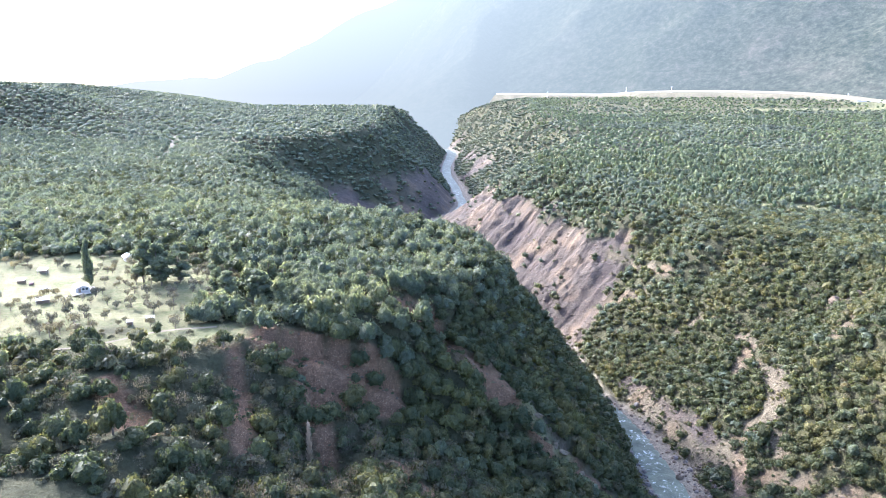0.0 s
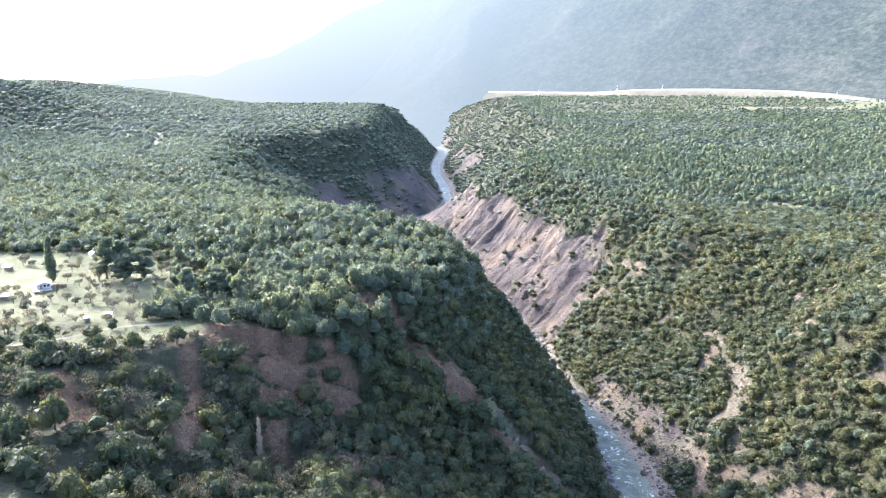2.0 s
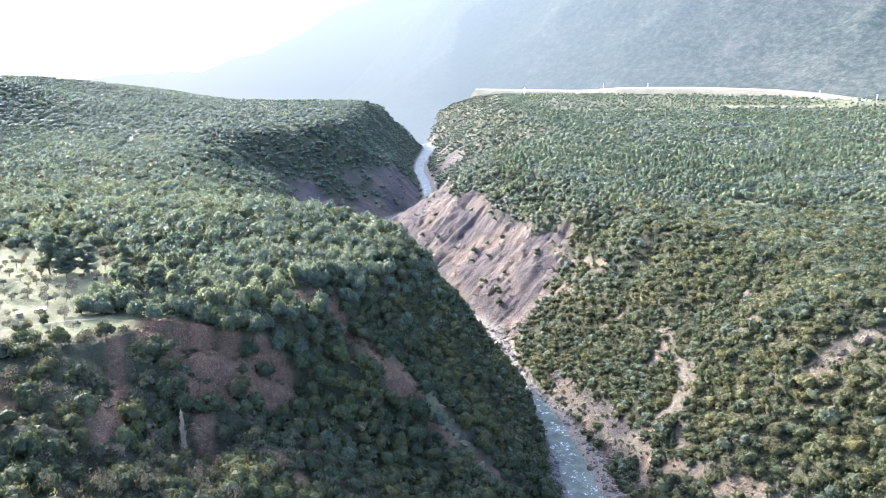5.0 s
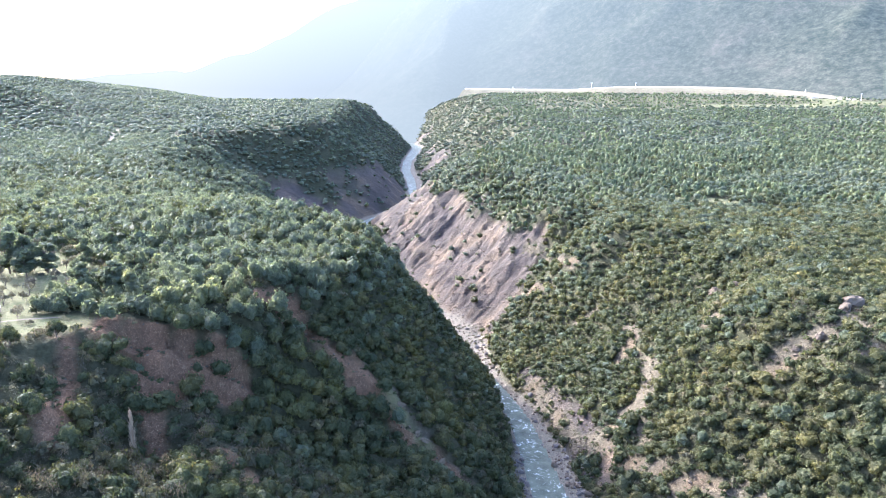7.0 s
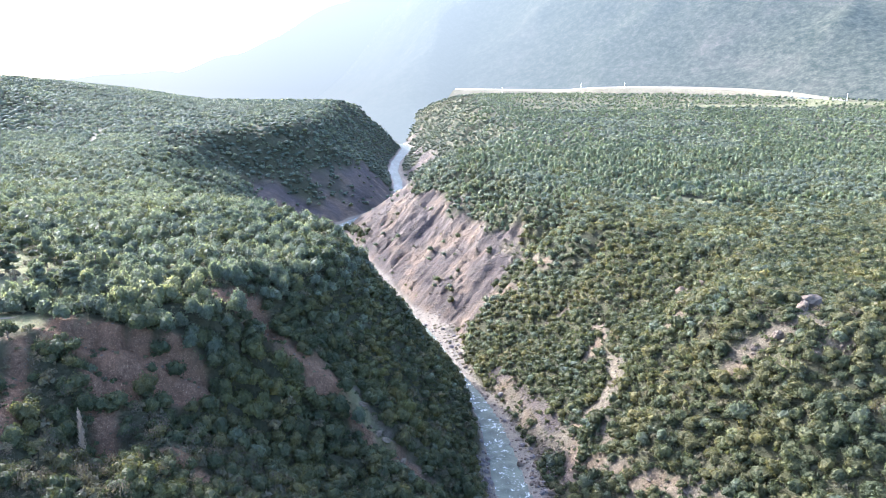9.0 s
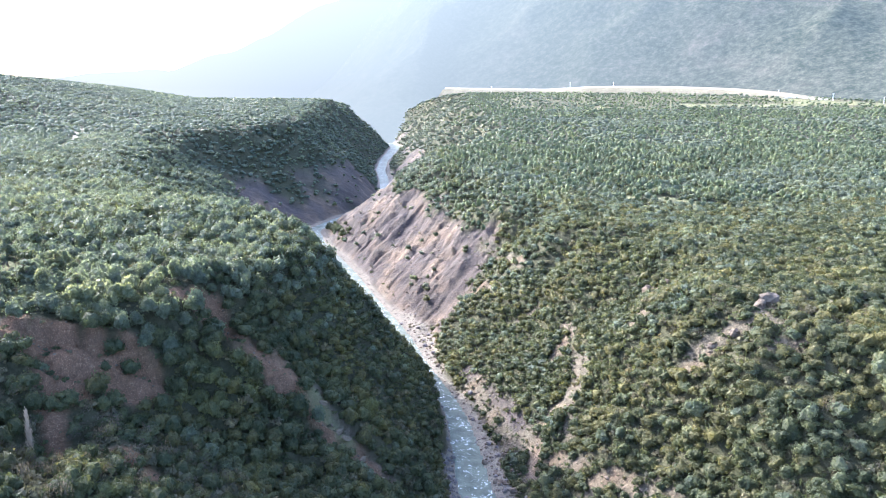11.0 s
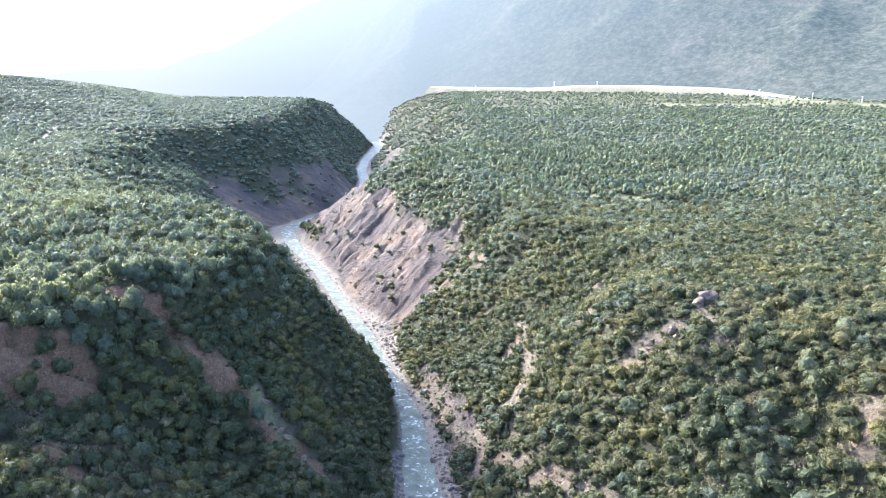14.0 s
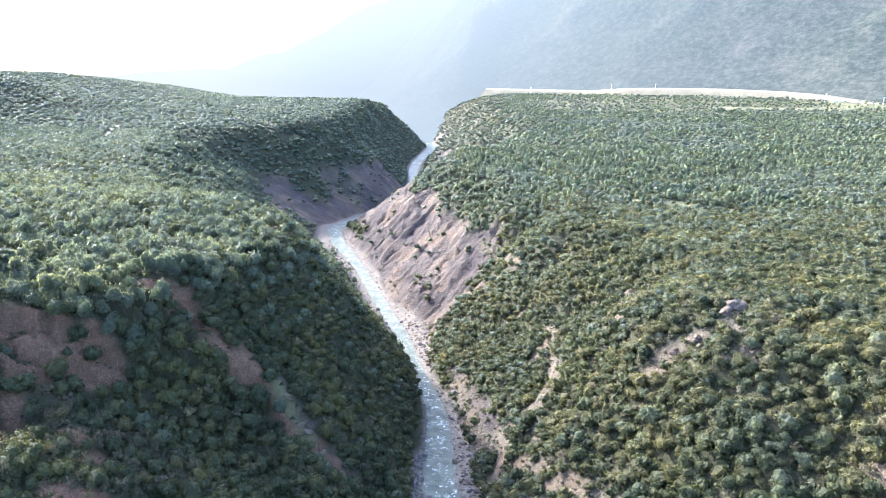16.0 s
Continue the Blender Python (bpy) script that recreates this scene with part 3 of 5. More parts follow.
def crown_billow(rng, sub, bumps, leaves, leaf, height=0.82):
    """A dense evergreen crown, about 1 m in radius and 1.6 m high: rounded billows of leaf sprays round a darker core, with creases between."""
    k = np.arange(bumps) + 0.5
    up = 1 - 1.5 * k / bumps
    turn = k * 2.4 + rng.random(bumps) * 0.9
    flat = np.sqrt(1 - up * up)
    heads = np.stack([np.cos(turn) * flat, np.sin(turn) * flat, up], 1)
    wide = (1.05 / math.sqrt(bumps)) * (0.75 + 0.5 * rng.random(bumps)) + 0.10
    proud = 0.22 + 0.30 * rng.random(bumps)
    lop = rng.normal(size=2) * 0.14

    def skin(d, shrink=1.0):
        """Where the crown's surface lies in the directions d, and which way its billow faces there."""
        ang = np.arccos(np.clip(d @ heads.T, -1, 1))
        swell = proud * np.exp(-(ang / wide) ** 2)
        w = swell.argmax(1)
        p = d * ((0.58 + swell.max(1)) * shrink)[:, None] * (1.06, 1.06, height)
        p[:, :2] += lop * d[:, 2:]
        p[:, 2] += 0.72 * height
        n = d - 0.62 * heads[w] + 0.25 * d
        n /= np.linalg.norm(n, axis=1)[:, None]
        n = 0.55 * n + 0.45 * d
        return p, n / np.linalg.norm(n, axis=1)[:, None]

    v, f = ico(sub)
    p, n = skin(v, 0.88)
    f = f[v[f].mean(1)[:, 2] > -0.6]
    d = rng.normal(size=(leaves * 3, 3))
    d /= np.linalg.norm(d, axis=1)[:, None]
    d = d[d[:, 2] > -0.5][:leaves]
    at, nn = skin(d)
    at = at + nn * (rng.random((len(d), 1)) - 0.5) * 0.17
    e = nn + rng.normal(size=(len(d), 3)) * 0.5
    a = np.cross(e, rng.normal(size=(len(d), 3)))
    a /= np.linalg.norm(a, axis=1)[:, None]
    b = np.cross(e, a)
    b /= np.linalg.norm(b, axis=1)[:, None]
    size = leaf * (0.6 + 0.8 * rng.random((len(d), 1)))
    t = np.stack([at - a * size - b * size * 0.6, at + a * size - b * size * 0.6, at + b * size * 1.1], 1)
    back = (np.cross(t[:, 1] - t[:, 0], t[:, 2] - t[:, 0]) * nn).sum(1) < 0
    t[back] = t[back][:, ::-1]
    ln = nn + rng.normal(size=(len(d), 3)) * 0.22
    ln /= np.linalg.norm(ln, axis=1)[:, None]
    return np.concatenate([np.concatenate([p[f], t]), np.concatenate([n[f], np.repeat(ln[:, None], 3, 1)])], 1)


def crown_lobed(rng, leaves, leaf, height=0.82, lobes=2):
    """An uneven evergreen crown: one main billowing dome with smaller ones leaning out of it."""
    out = [crown_billow(rng, 1, 13, leaves, leaf, height)]
    for k in range(lobes):
        lobe = crown_billow(rng, 0, 7, leaves // 3, leaf * 1.5, height)
        size, turn, away = 0.50 + 0.22 * rng.random(), rng.random() * 6.28, 0.50 + 0.20 * rng.random()
        lobe[:, :3] = lobe[:, :3] * size + (math.cos(turn) * away, math.sin(turn) * away, 0.75 * rng.random() * height)
        out.append(lobe)
    return np.concatenate(out)


def crown_spire(rng, clumps, leaves, leaf):
    """A narrow tall crown, 1 m in radius at its widest and 4 m high."""
    out = []
    for k in range(clumps):
        u = (k + rng.random()) / clumps
        r = 0.62 * math.sin(math.pi * min(1, 0.18 + 0.80 * u)) ** 0.8
        ang = rng.random() * 6.28
        out.append(clump(rng, np.array([math.cos(ang) * r * 0.55, math.sin(ang) * r * 0.55, 0.5 + 3.4 * u]), 0.34 + 0.42 * r * (0.7 + 0.5 * rng.random()), leaves, leaf))
    return np.concatenate(out)


def crown_tall(rng, clumps, leaves, leaf):
    """A tall ragged crown, 1 m in radius and 3.6 m high, with gaps."""
    out = []
    for k in range(clumps):
        u = (k + rng.random()) / clumps
        env = math.sin(math.pi * (0.22 + 0.72 * u)) ** 0.6
        ang, r = rng.random() * 6.28, 0.66 * env * math.sqrt(rng.random())
        out.append(clump(rng, np.array([math.cos(ang) * r, math.sin(ang) * r, 0.7 + 2.8 * u]), 0.22 + 0.22 * env * rng.random(), leaves, leaf))
    return np.concatenate(out)


def tri_mesh(name, tris, mat):
    """A mesh of loose triangles; three more rows give the directions in which the leaf sprays catch the light."""
    me = raw_mesh(name, np.ascontiguousarray(tris[:, :3]).reshape(-1, 3), np.arange(len(tris) * 3).reshape(-1, 3), mat)
    if tris.shape[1] == 6:
        nrm = tris[:, 3:] / np.linalg.norm(tris[:, 3:], axis=2)[:, :, None]
        a = me.attributes.new("custom_normal", "FLOAT_VECTOR", "POINT")
        a.data.foreach_set("vector", nrm.astype(np.float32).ravel())
    return me


def scatter(name, templates, x, y, z, size, tall, mat):
    """All plants of a kind joined into one mesh."""
    rng = np.random.default_rng(len(x))
    pick = rng.integers(0, len(templates), len(x))
    turn = rng.random(len(x)) * 6.283
    parts = []
    for t, tri in enumerate(templates):
        w = np.nonzero(pick == t)[0]
        if not len(w):
            continue
        c, s = np.cos(turn[w])[:, None, None], np.sin(turn[w])[:, None, None]
        q = tri[None, :, :3]
        px = (q[..., 0] * c - q[..., 1] * s) * size[w, None, None] + x[w, None, None]
        py = (q[..., 0] * s + q[..., 1] * c) * size[w, None, None] + y[w, None, None]
        pz = q[..., 2] * (size * tall)[w, None, None] + z[w, None, None]
        out = np.stack([px, py, pz], -1)
        if tri.shape[1] == 6:
            q = tri[None, :, 3:]
            out = np.concatenate([out, np.stack([q[..., 0] * c - q[..., 1] * s, q[..., 0] * s + q[..., 1] * c, q[..., 2] + 0 * c], -1)], 2)
        parts.append(out.reshape(-1, *out.shape[2:]))
    return new(name, tri_mesh(name, np.concatenate(parts), mat))


def jitter_grid(x0, x1, y0, y1, cell, rng):
    gx, gy = np.meshgrid(np.arange(x0, x1, cell), np.arange(y0, y1, cell))
    gx, gy = gx.ravel(), gy.ravel()
    return gx + rng.random(len(gx)) * cell * 1.1, gy + rng.random(len(gx)) * cell * 1.1


def in_view(x, y, margin=25):
    """The wedge of land that the flight overlooks."""
    return (x > -0.70 * y - 5 - margin) & (x < 0.66 * y + 125 + margin)


def wooded(x, y, rng):
    """Chance of a tree at each place."""
    scree, earth, mead, gravel = kinds(x, y)
    d, side, ry = river_frame(x, y)
    edge = np.where((x < -88) & (y < 262) & (y > 226), 0.12, np.where((x < -88) & (y <= 226) & (y > 150), 0.7, 1.0))
    p = edge * (1 - 0.97 * scree) * (1 - 0.97 * earth) * (1 - mead) * (1 - gravel) * (d > 6)
    return p


NEAR_T = [crown_lobed(RNG, 126, 0.098, 0.76 + 0.24 * RNG.random(), 1 + k % 3) for k in range(12)]
DEAD_T = []
for _ in range(4):          # leafless crowns: loose sprays of twigs with no dense core
    sprays = [clump(RNG, np.array([math.cos(a) * 0.42, math.sin(a) * 0.42, 0.5 + 0.6 * RNG.random()]), 0.42, 20, 0.05)[4:] for a in np.linspace(0, 5.4, 7)]
    DEAD_T.append(np.concatenate(sprays))
BENCH_T = [crown_lobed(RNG, 150, 0.085, 0.95) for _ in range(6)]
HILL_T = [crown_billow(RNG, 0, 14, 125, 0.110, 0.9) for _ in range(7)]
MID_T = [crown_billow(RNG, 0, 11, 60, 0.145) for _ in range(8)]
THIRD_T = [crown_billow(RNG, 0, 6, 18, 0.165) for _ in range(6)]
FAR_T = [crown_billow(RNG, 0, 5, 4, 0.20) for _ in range(6)]
SPIRE_T = [crown_billow(RNG, 0, 9, 24, 0.15, 1.5 + 0.5 * RNG.random()) for _ in range(8)]
FARSPIRE_T = [crown_billow(RNG, 0, 5, 7, 0.19, 1.6) for _ in range(6)]
BUSH_T = [crown_round(RNG, 4, 10, 0.22, 0.8) for _ in range(5)]


def stand(rng, x0, x1, y0, y1, cell, keep):
    """Places of trees in a stretch of land, thinned by the kind of ground; keep may be a function of x and y."""
    x, y = jitter_grid(x0, x1, y0, y1, cell, rng)
    w = in_view(x, y)
    x, y = x[w], y[w]
    k = wooded(x, y, rng) * (keep(x, y) if callable(keep) else keep)
    w = rng.random(len(x)) < k
    return x[w], y[w]


rng = np.random.default_rng(11)


def woods(label, templates, x, y, s, tall, mat, sink=0.4):
    z = land(x, y) - sink
    gx, gy = (land(x + 2, y) - land(x - 2, y)) / 4, (land(x, y + 2) - land(x, y - 2)) / 4
    m = np.maximum(np.hypot(gx, gy), 0.1)
    out = 0.75 * s * sstep(0.7, 2.2, m)          # crowns lean out from steep ground
    o = scatter("woods", templates, x - gx / m * out, y - gy / m * out, z, s, tall, mat)
    return tagged(o, label, "trees", kind="stuff")


def plantation(x, y):
    """Where the paler, spire-shaped trees of the right bench stand."""
    return sstep(560, 700, y + 0.4 * (x - 150)) * sstep(40, 90, x) * sstep(-0.5, 0.1, vnoise(x, y, 90, 31, 2))


def steep(x, y):
    """Length of the slope over a metre of plan."""
    return np.sqrt(1 + ((land(x + 3, y) - land(x - 3, y)) / 6) ** 2 + ((land(x, y + 3) - land(x, y - 3)) / 6) ** 2)


# near slopes
x, y = stand(rng, -330, 420, 150, 335, 3.6, lambda x, y: np.clip(0.70 * steep(x, y) + 0.25 * vnoise(x, y, 30, 20, 2), 0.5, 1.0))
x2, y2 = stand(rng, -100, 75, 190, 345, 2.5, lambda x, y: np.clip(0.55 * (steep(x, y) - 1.25), 0, 1) * (river_frame(x, y)[1] < 0))
x, y = np.concatenate([x, x2]), np.concatenate([y, y2])
bench = (x < 10) & (land(x, y) > 92) & (y > 255)
keep = ~bench | (rng.random(len(x)) < 0.62)
x, y, bench = x[keep], y[keep], bench[keep]
s = np.where(bench, 2.9 + 2.0 * rng.random(len(x)) ** 1.3, 1.9 + 2.6 * rng.random(len(x)) ** 1.4)
tall = np.where(bench, 1.1 + 0.6 * rng.random(len(x)), 0.85 + 0.5 * rng.random(len(x)) + 0.45 * sstep(90, 40, x) * rng.random(len(x)))
pick = rng.random(len(x)) + 0.22 * vnoise(x, y, 34, 21, 2)
sunny = sstep(90, 150, x)
dry_foot = (x > -130) & (x < 20) & (y < 246)
pick = pick - 0.30 * dry_foot
own = (x > 150) & (x < 240) & (y > 195) & (y < 262) & (pick > 0.40)
own &= np.cumsum(own) <= 300
own_trees = list(zip(x[own], y[own], s[own]))
dead = ~own & (pick < np.where(dry_foot, -0.02, np.where(x < 80, -0.2, 0.03)))
brush = ~own & ~dead & (pick < np.where(dry_foot, 0.26, 0.12))
dusty = ~own & ~dead & ~brush & (pick < np.where(bench, 0.85, 0.18))
olive = ~own & ~dead & ~brush & ~dusty & (pick < 0.36 + 0.26 * sunny)
green = ~own & ~dead & ~brush & ~dusty & ~olive
woods("leafless grey-brown trees scattered through the woods", DEAD_T, x[dead], y[dead], s[dead] * 0.85, 1.3 * tall[dead], TWIG)
woods("dry olive bushes among the evergreen trees", BUSH_T, x[brush], y[brush], s[brush] * 0.85, 0.9 * tall[brush], LEAF_BUSH)
woods("tall dusty grey-green trees between the evergreens", BENCH_T, x[dusty], y[dusty], s[dusty], tall[dusty], LEAF_TALL)
woods("yellow-olive evergreen trees on the near slopes", NEAR_T, x[olive], y[olive], s[olive], tall[olive], LEAF_OLIVE)
woods("dense dark green evergreen trees on the near slopes", NEAR_T, x[green], y[green], s[green], tall[green], LEAF)
SCRUB_T = [crown_round(RNG, 2, 4, 0.40, 0.8) for _ in range(6)]
x, y = stand(rng, -330, 420, 150, 480, 2.7, lambda x, y: np.where(x < -88, 0.35, np.where(x < -20, 0.7, 0.85)))
dry = rng.random(len(x)) < 0.3 + 0.3 * sstep(0, -60, x)
woods("low dry scrub between the trees", SCRUB_T, x[dry], y[dry], 0.8 + 0.7 * rng.random(dry.sum()), 0.9 + 0.3 * rng.random(dry.sum()), LEAF_BUSH, 0.2)
woods("low green scrub between the trees", SCRUB_T, x[~dry], y[~dry], 1.1 + 1.2 * rng.random((~dry).sum()), 1.0 + 0.3 * rng.random((~dry).sum()), LEAF, 0.2)
# shrubs that hold on in the bare ground
x, y = jitter_grid(-110, 260, 200, 900, 3.2, rng)
sc, ea, me_, gr = kinds(x, y)
w = (rng.random(len(x)) < np.maximum(np.maximum(np.where(y < 250, 0.7, 0.38) * ea, np.where(y < 470, 0.32, 0.035) * sc), 0.6 * sandy(x, y))) & (gr < 0.2) & (river_frame(x, y)[0] > 6)
x, y = x[w], y[w]
w = rng.random(len(x)) < 0.5
woods("dry shrubs on the bare ground", BUSH_T, x[w], y[w], 0.5 + 1.2 * rng.random(w.sum()) ** 2, 0.9 + 0.4 * rng.random(w.sum()), LEAF_BUSH, 0.1)
woods("dark shrubs on the bare ground", BUSH_T, x[~w], y[~w], 0.5 + 1.5 * rng.random((~w).sum()) ** 2, 0.9 + 0.4 * rng.random((~w).sum()), LEAF, 0.1)
x, y = jitter_grid(-200, -92, 200, 252, 4.6, rng)
w = (rng.random(len(x)) < 0.45) & (np.abs(y - np.interp(x, [-166, -150, -136, -118, -104], [226, 233, 243, 258, 262])) > 3.5)
x, y = x[w], y[w]
w = rng.random(len(x)) < 0.5
woods("leafless brownish trees in front of the meadow", DEAD_T, x[w], y[w], 1.5 + 1.4 * rng.random(w.sum()), 1.2 + 0.3 * rng.random(w.sum()), LEAF_ORCHARD, 0.1)
woods("brown bushes in front of the meadow", BUSH_T, x[~w], y[~w], 1.0 + 1.2 * rng.random((~w).sum()), 1.1 + 0.3 * rng.random((~w).sum()), LEAF_BUSH, 0.1)
# dry bushes along the river banks
k = rng.integers(0, len(COURSE), 5200)
k = k[(COURSE[k, 1] > 290) & (COURSE[k, 1] < 560)]
t = np.gradient(COURSE[:, :2], axis=0)[k]
t /= np.hypot(*t.T)[:, None]
off = COURSE[k, 2] + np.interp(COURSE[k, 1], [290, 320, 360, 410, 460], [7, 9, 7, 5, 4]) + 22 * rng.random(len(k)) ** 1.5
x, y = COURSE[k, 0] + t[:, 1] * off, COURSE[k, 1] - t[:, 0] * off
woods("dry grass tufts and bushes on the river bank", BUSH_T, x, y, 0.45 + 0.9 * rng.random(len(x)) ** 2, 1.0 + 0.3 * rng.random(len(x)), LEAF_BUSH, 0.15)
# middle slopes
x, y = stand(rng, -480, 520, 335, 600, 4.0, lambda x, y: np.clip(0.95 + 0.3 * vnoise(x, y, 30, 22, 2), 0.6, 1.0))
hill = (x < 10) & (land(x, y) > 88)
keep = ~hill | (rng.random(len(x)) < 0.62)
x, y, hill = x[keep], y[keep], hill[keep]
s = np.where(hill, 2.8 + 2.2 * rng.random(len(x)) ** 1.5, 2.4 + 1.7 * rng.random(len(x)) ** 1.6)
tall = np.where(hill, 1.0 + 0.5 * rng.random(len(x)), 0.85 + 0.5 * rng.random(len(x)))
pick = rng.random(len(x)) + 0.2 * vnoise(x, y, 34, 23, 2)
# the share of leaves painted paler for haze grows with distance
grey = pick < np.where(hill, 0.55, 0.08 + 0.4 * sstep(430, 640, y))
brush = ~grey & (pick > 0.97)
olive = ~grey & ~brush & (pick > 0.74) & ~hill
green = ~grey & ~olive & ~brush
woods("dry olive bushes on the bench and slopes", BUSH_T, x[brush], y[brush], s[brush] * 0.85, tall[brush] * 0.85, LEAF_BUSH)
w = grey & hill
woods("grey-green trees on the wooded hill", HILL_T, x[w], y[w], s[w], tall[w], LEAF_HAZY_GREY)
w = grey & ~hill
woods("grey-green trees on the middle slopes, haze in their colour", MID_T, x[w], y[w], s[w], tall[w], LEAF_HAZY_GREY)
woods("yellow-olive trees on the middle slopes", MID_T, x[olive], y[olive], s[olive], tall[olive], LEAF_OLIVE)
woods("dense dark green evergreen trees on the middle slopes", MID_T, x[green], y[green], s[green], tall[green], LEAF)
# trees on the shelf at the foot of the bare cliff
x = np.interp(np.arange(46), [0, 45], [-94, -50]) + rng.normal(size=46) * 3
y = np.interp(np.arange(46), [0, 45], [950, 836]) + rng.normal(size=46) * 4
w = river_frame(x, y)[0] > 4
woods("evergreen trees on the shelf at the cliff's foot", HILL_T, x[w], y[w], 2.2 + 1.8 * rng.random(w.sum()), 1.1 + 0.4 * rng.random(w.sum()), LEAF)
# benches beyond
x, y = stand(rng, -750, 820, 600, 960, 5.0, 0.97)
s = 2.7 + 2.0 * rng.random(len(x)) ** 1.3
sp = rng.random(len(x)) < 0.5 * plantation(x, y)
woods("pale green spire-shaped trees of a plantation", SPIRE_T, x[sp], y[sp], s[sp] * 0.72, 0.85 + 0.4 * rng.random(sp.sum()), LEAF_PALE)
# plain dark trees thin out with distance; the haze-coloured ones take over
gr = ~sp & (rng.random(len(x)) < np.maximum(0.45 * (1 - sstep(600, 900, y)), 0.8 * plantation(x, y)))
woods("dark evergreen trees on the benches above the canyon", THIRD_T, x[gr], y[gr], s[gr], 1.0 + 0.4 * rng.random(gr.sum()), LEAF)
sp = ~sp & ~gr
woods("grey-green woods on the benches above the canyon, haze in their colour", THIRD_T, x[sp], y[sp], s[sp], 1.0 + 0.4 * rng.random(sp.sum()), LEAF_HAZY_GREY)
x, y = stand(rng, -1500, 1500, 960, 2600, 9.4, lambda x, y: np.where((x > 60) & (y > 2350), 0, np.where((x > 190) & (y > 1600 - 0.1 * x), 0.40, 0.94)))
x2, y2 = stand(rng, -520, 120, 830, 1500, 5.5, lambda x, y: np.clip(1.1 * (steep(x, y) - 1.08), 0, 1))
x, y = np.concatenate([x, x2]), np.concatenate([y, y2])
s = np.where(np.arange(len(x)) < len(x) - len(x2), 3.8 + 2.8 * rng.random(len(x)), 2.4 + 1.8 * rng.random(len(x)))
sp = rng.random(len(x)) < plantation(x, y)
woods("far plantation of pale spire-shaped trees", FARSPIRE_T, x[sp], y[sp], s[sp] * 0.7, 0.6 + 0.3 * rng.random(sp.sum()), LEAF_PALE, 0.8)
# haze on these woods is put into their leaf colour
woods("far woods on the benches and hills", FAR_T, x[~sp], y[~sp], s[~sp], 0.8 + 0.35 * rng.random((~sp).sum()), LEAF_HAZY_GREY, 0.8)


# ---- single trees ----
def part(name, data, parent, label="", at=None):
    """Links a mesh, or a bmesh made into one, as a part under a thing."""
    ob = new(name, data)
    ob.parent = parent
    if at is not None:
        ob.matrix_local = at
    return tagged(ob, label)


def thing(name, x, y, z, label, category, group="", turn=0.0, size=(1, 1, 1)):
    e = new(name)
    e.empty_display_size = 0.5
    e.location, e.rotation_euler, e.scale = (x, y, z), (0, 0, turn), size
    return tagged(e, label, category, group)


def tube(path, radii, sides=6):
    """Vertices and quads of a tapering round limb along a path."""
    path = np.asarray(path, float)
    ring = []
    for k, (p, r) in enumerate(zip(path, radii)):
        t = path[min(k + 1, len(path) - 1)] - path[max(k - 1, 0)]
        t /= np.linalg.norm(t)
        a = np.cross(t, (0.3, 0.9, 0.1))
        a /= np.linalg.norm(a)
        b = np.cross(t, a)
        for j in range(sides):
            w = 2 * math.pi * j / sides
            ring.append(p + r * (math.cos(w) * a + math.sin(w) * b))
    faces = []
    for k in range(len(path) - 1):
        for j in range(sides):
            j2 = (j + 1) % sides
            faces.append((k * sides + j, k * sides + j2, (k + 1) * sides + j2, (k + 1) * sides + j))
    return np.array(ring), np.array(faces)


def limbs_mesh(name, rng, height, spread, radius, limbs, mat, sides=5):
    """A tapered trunk that parts into limbs."""
    vs, fs, off = [], [], 0
    lean = rng.normal(size=2) * 0.05 * height
    runs = [([(0, 0, -0.4), (lean[0] * .3, lean[1] * .3, height * .35), (lean[0], lean[1], height)], [radius, radius * .75, radius * .25])]
    for k in range(limbs):
        w, z0 = rng.random() * 6.283, height * (0.25 + 0.45 * rng.random())
        e = spread * (0.6 + 0.4 * rng.random())
        runs.append(([(0, 0, z0), (math.cos(w) * e * .5, math.sin(w) * e * .5, z0 + height * .16), (math.cos(w) * e, math.sin(w) * e, z0 + height * .38)], [radius * .5, radius * .34, radius * .1]))
    for p, r in runs:
        v, f = tube(p, r, sides)
        vs.append(v)
        fs.append(f + off)
        off += len(v)
    return raw_mesh(name, np.concatenate(vs), np.concatenate(fs), mat, True)


TRUNKS = [limbs_mesh("trunk", RNG, 0.85, 0.5, 0.07, 4, BARK) for _ in range(4)]
CROWNS = [tri_mesh("crown", t, LEAF) for t in NEAR_T]
for k, (x, y, s) in enumerate(own_trees):
    t = thing("tree", x, y, float(land(x, y)) - 0.3, "broad evergreen tree with dense dark green leaves on the slope", "tree", "evergreen trees on the slope",
              rng.random() * 6.28, (s, s, s * (1.0 + 0.4 * rng.random())))
    part("trunk", TRUNKS[k % 4], t, "grey-brown tapered trunk")
    part("crown", CROWNS[k % len(CROWNS)], t)


def ground_z(x, y):
    return float(land(np.array([x]), np.array([y]))[0])


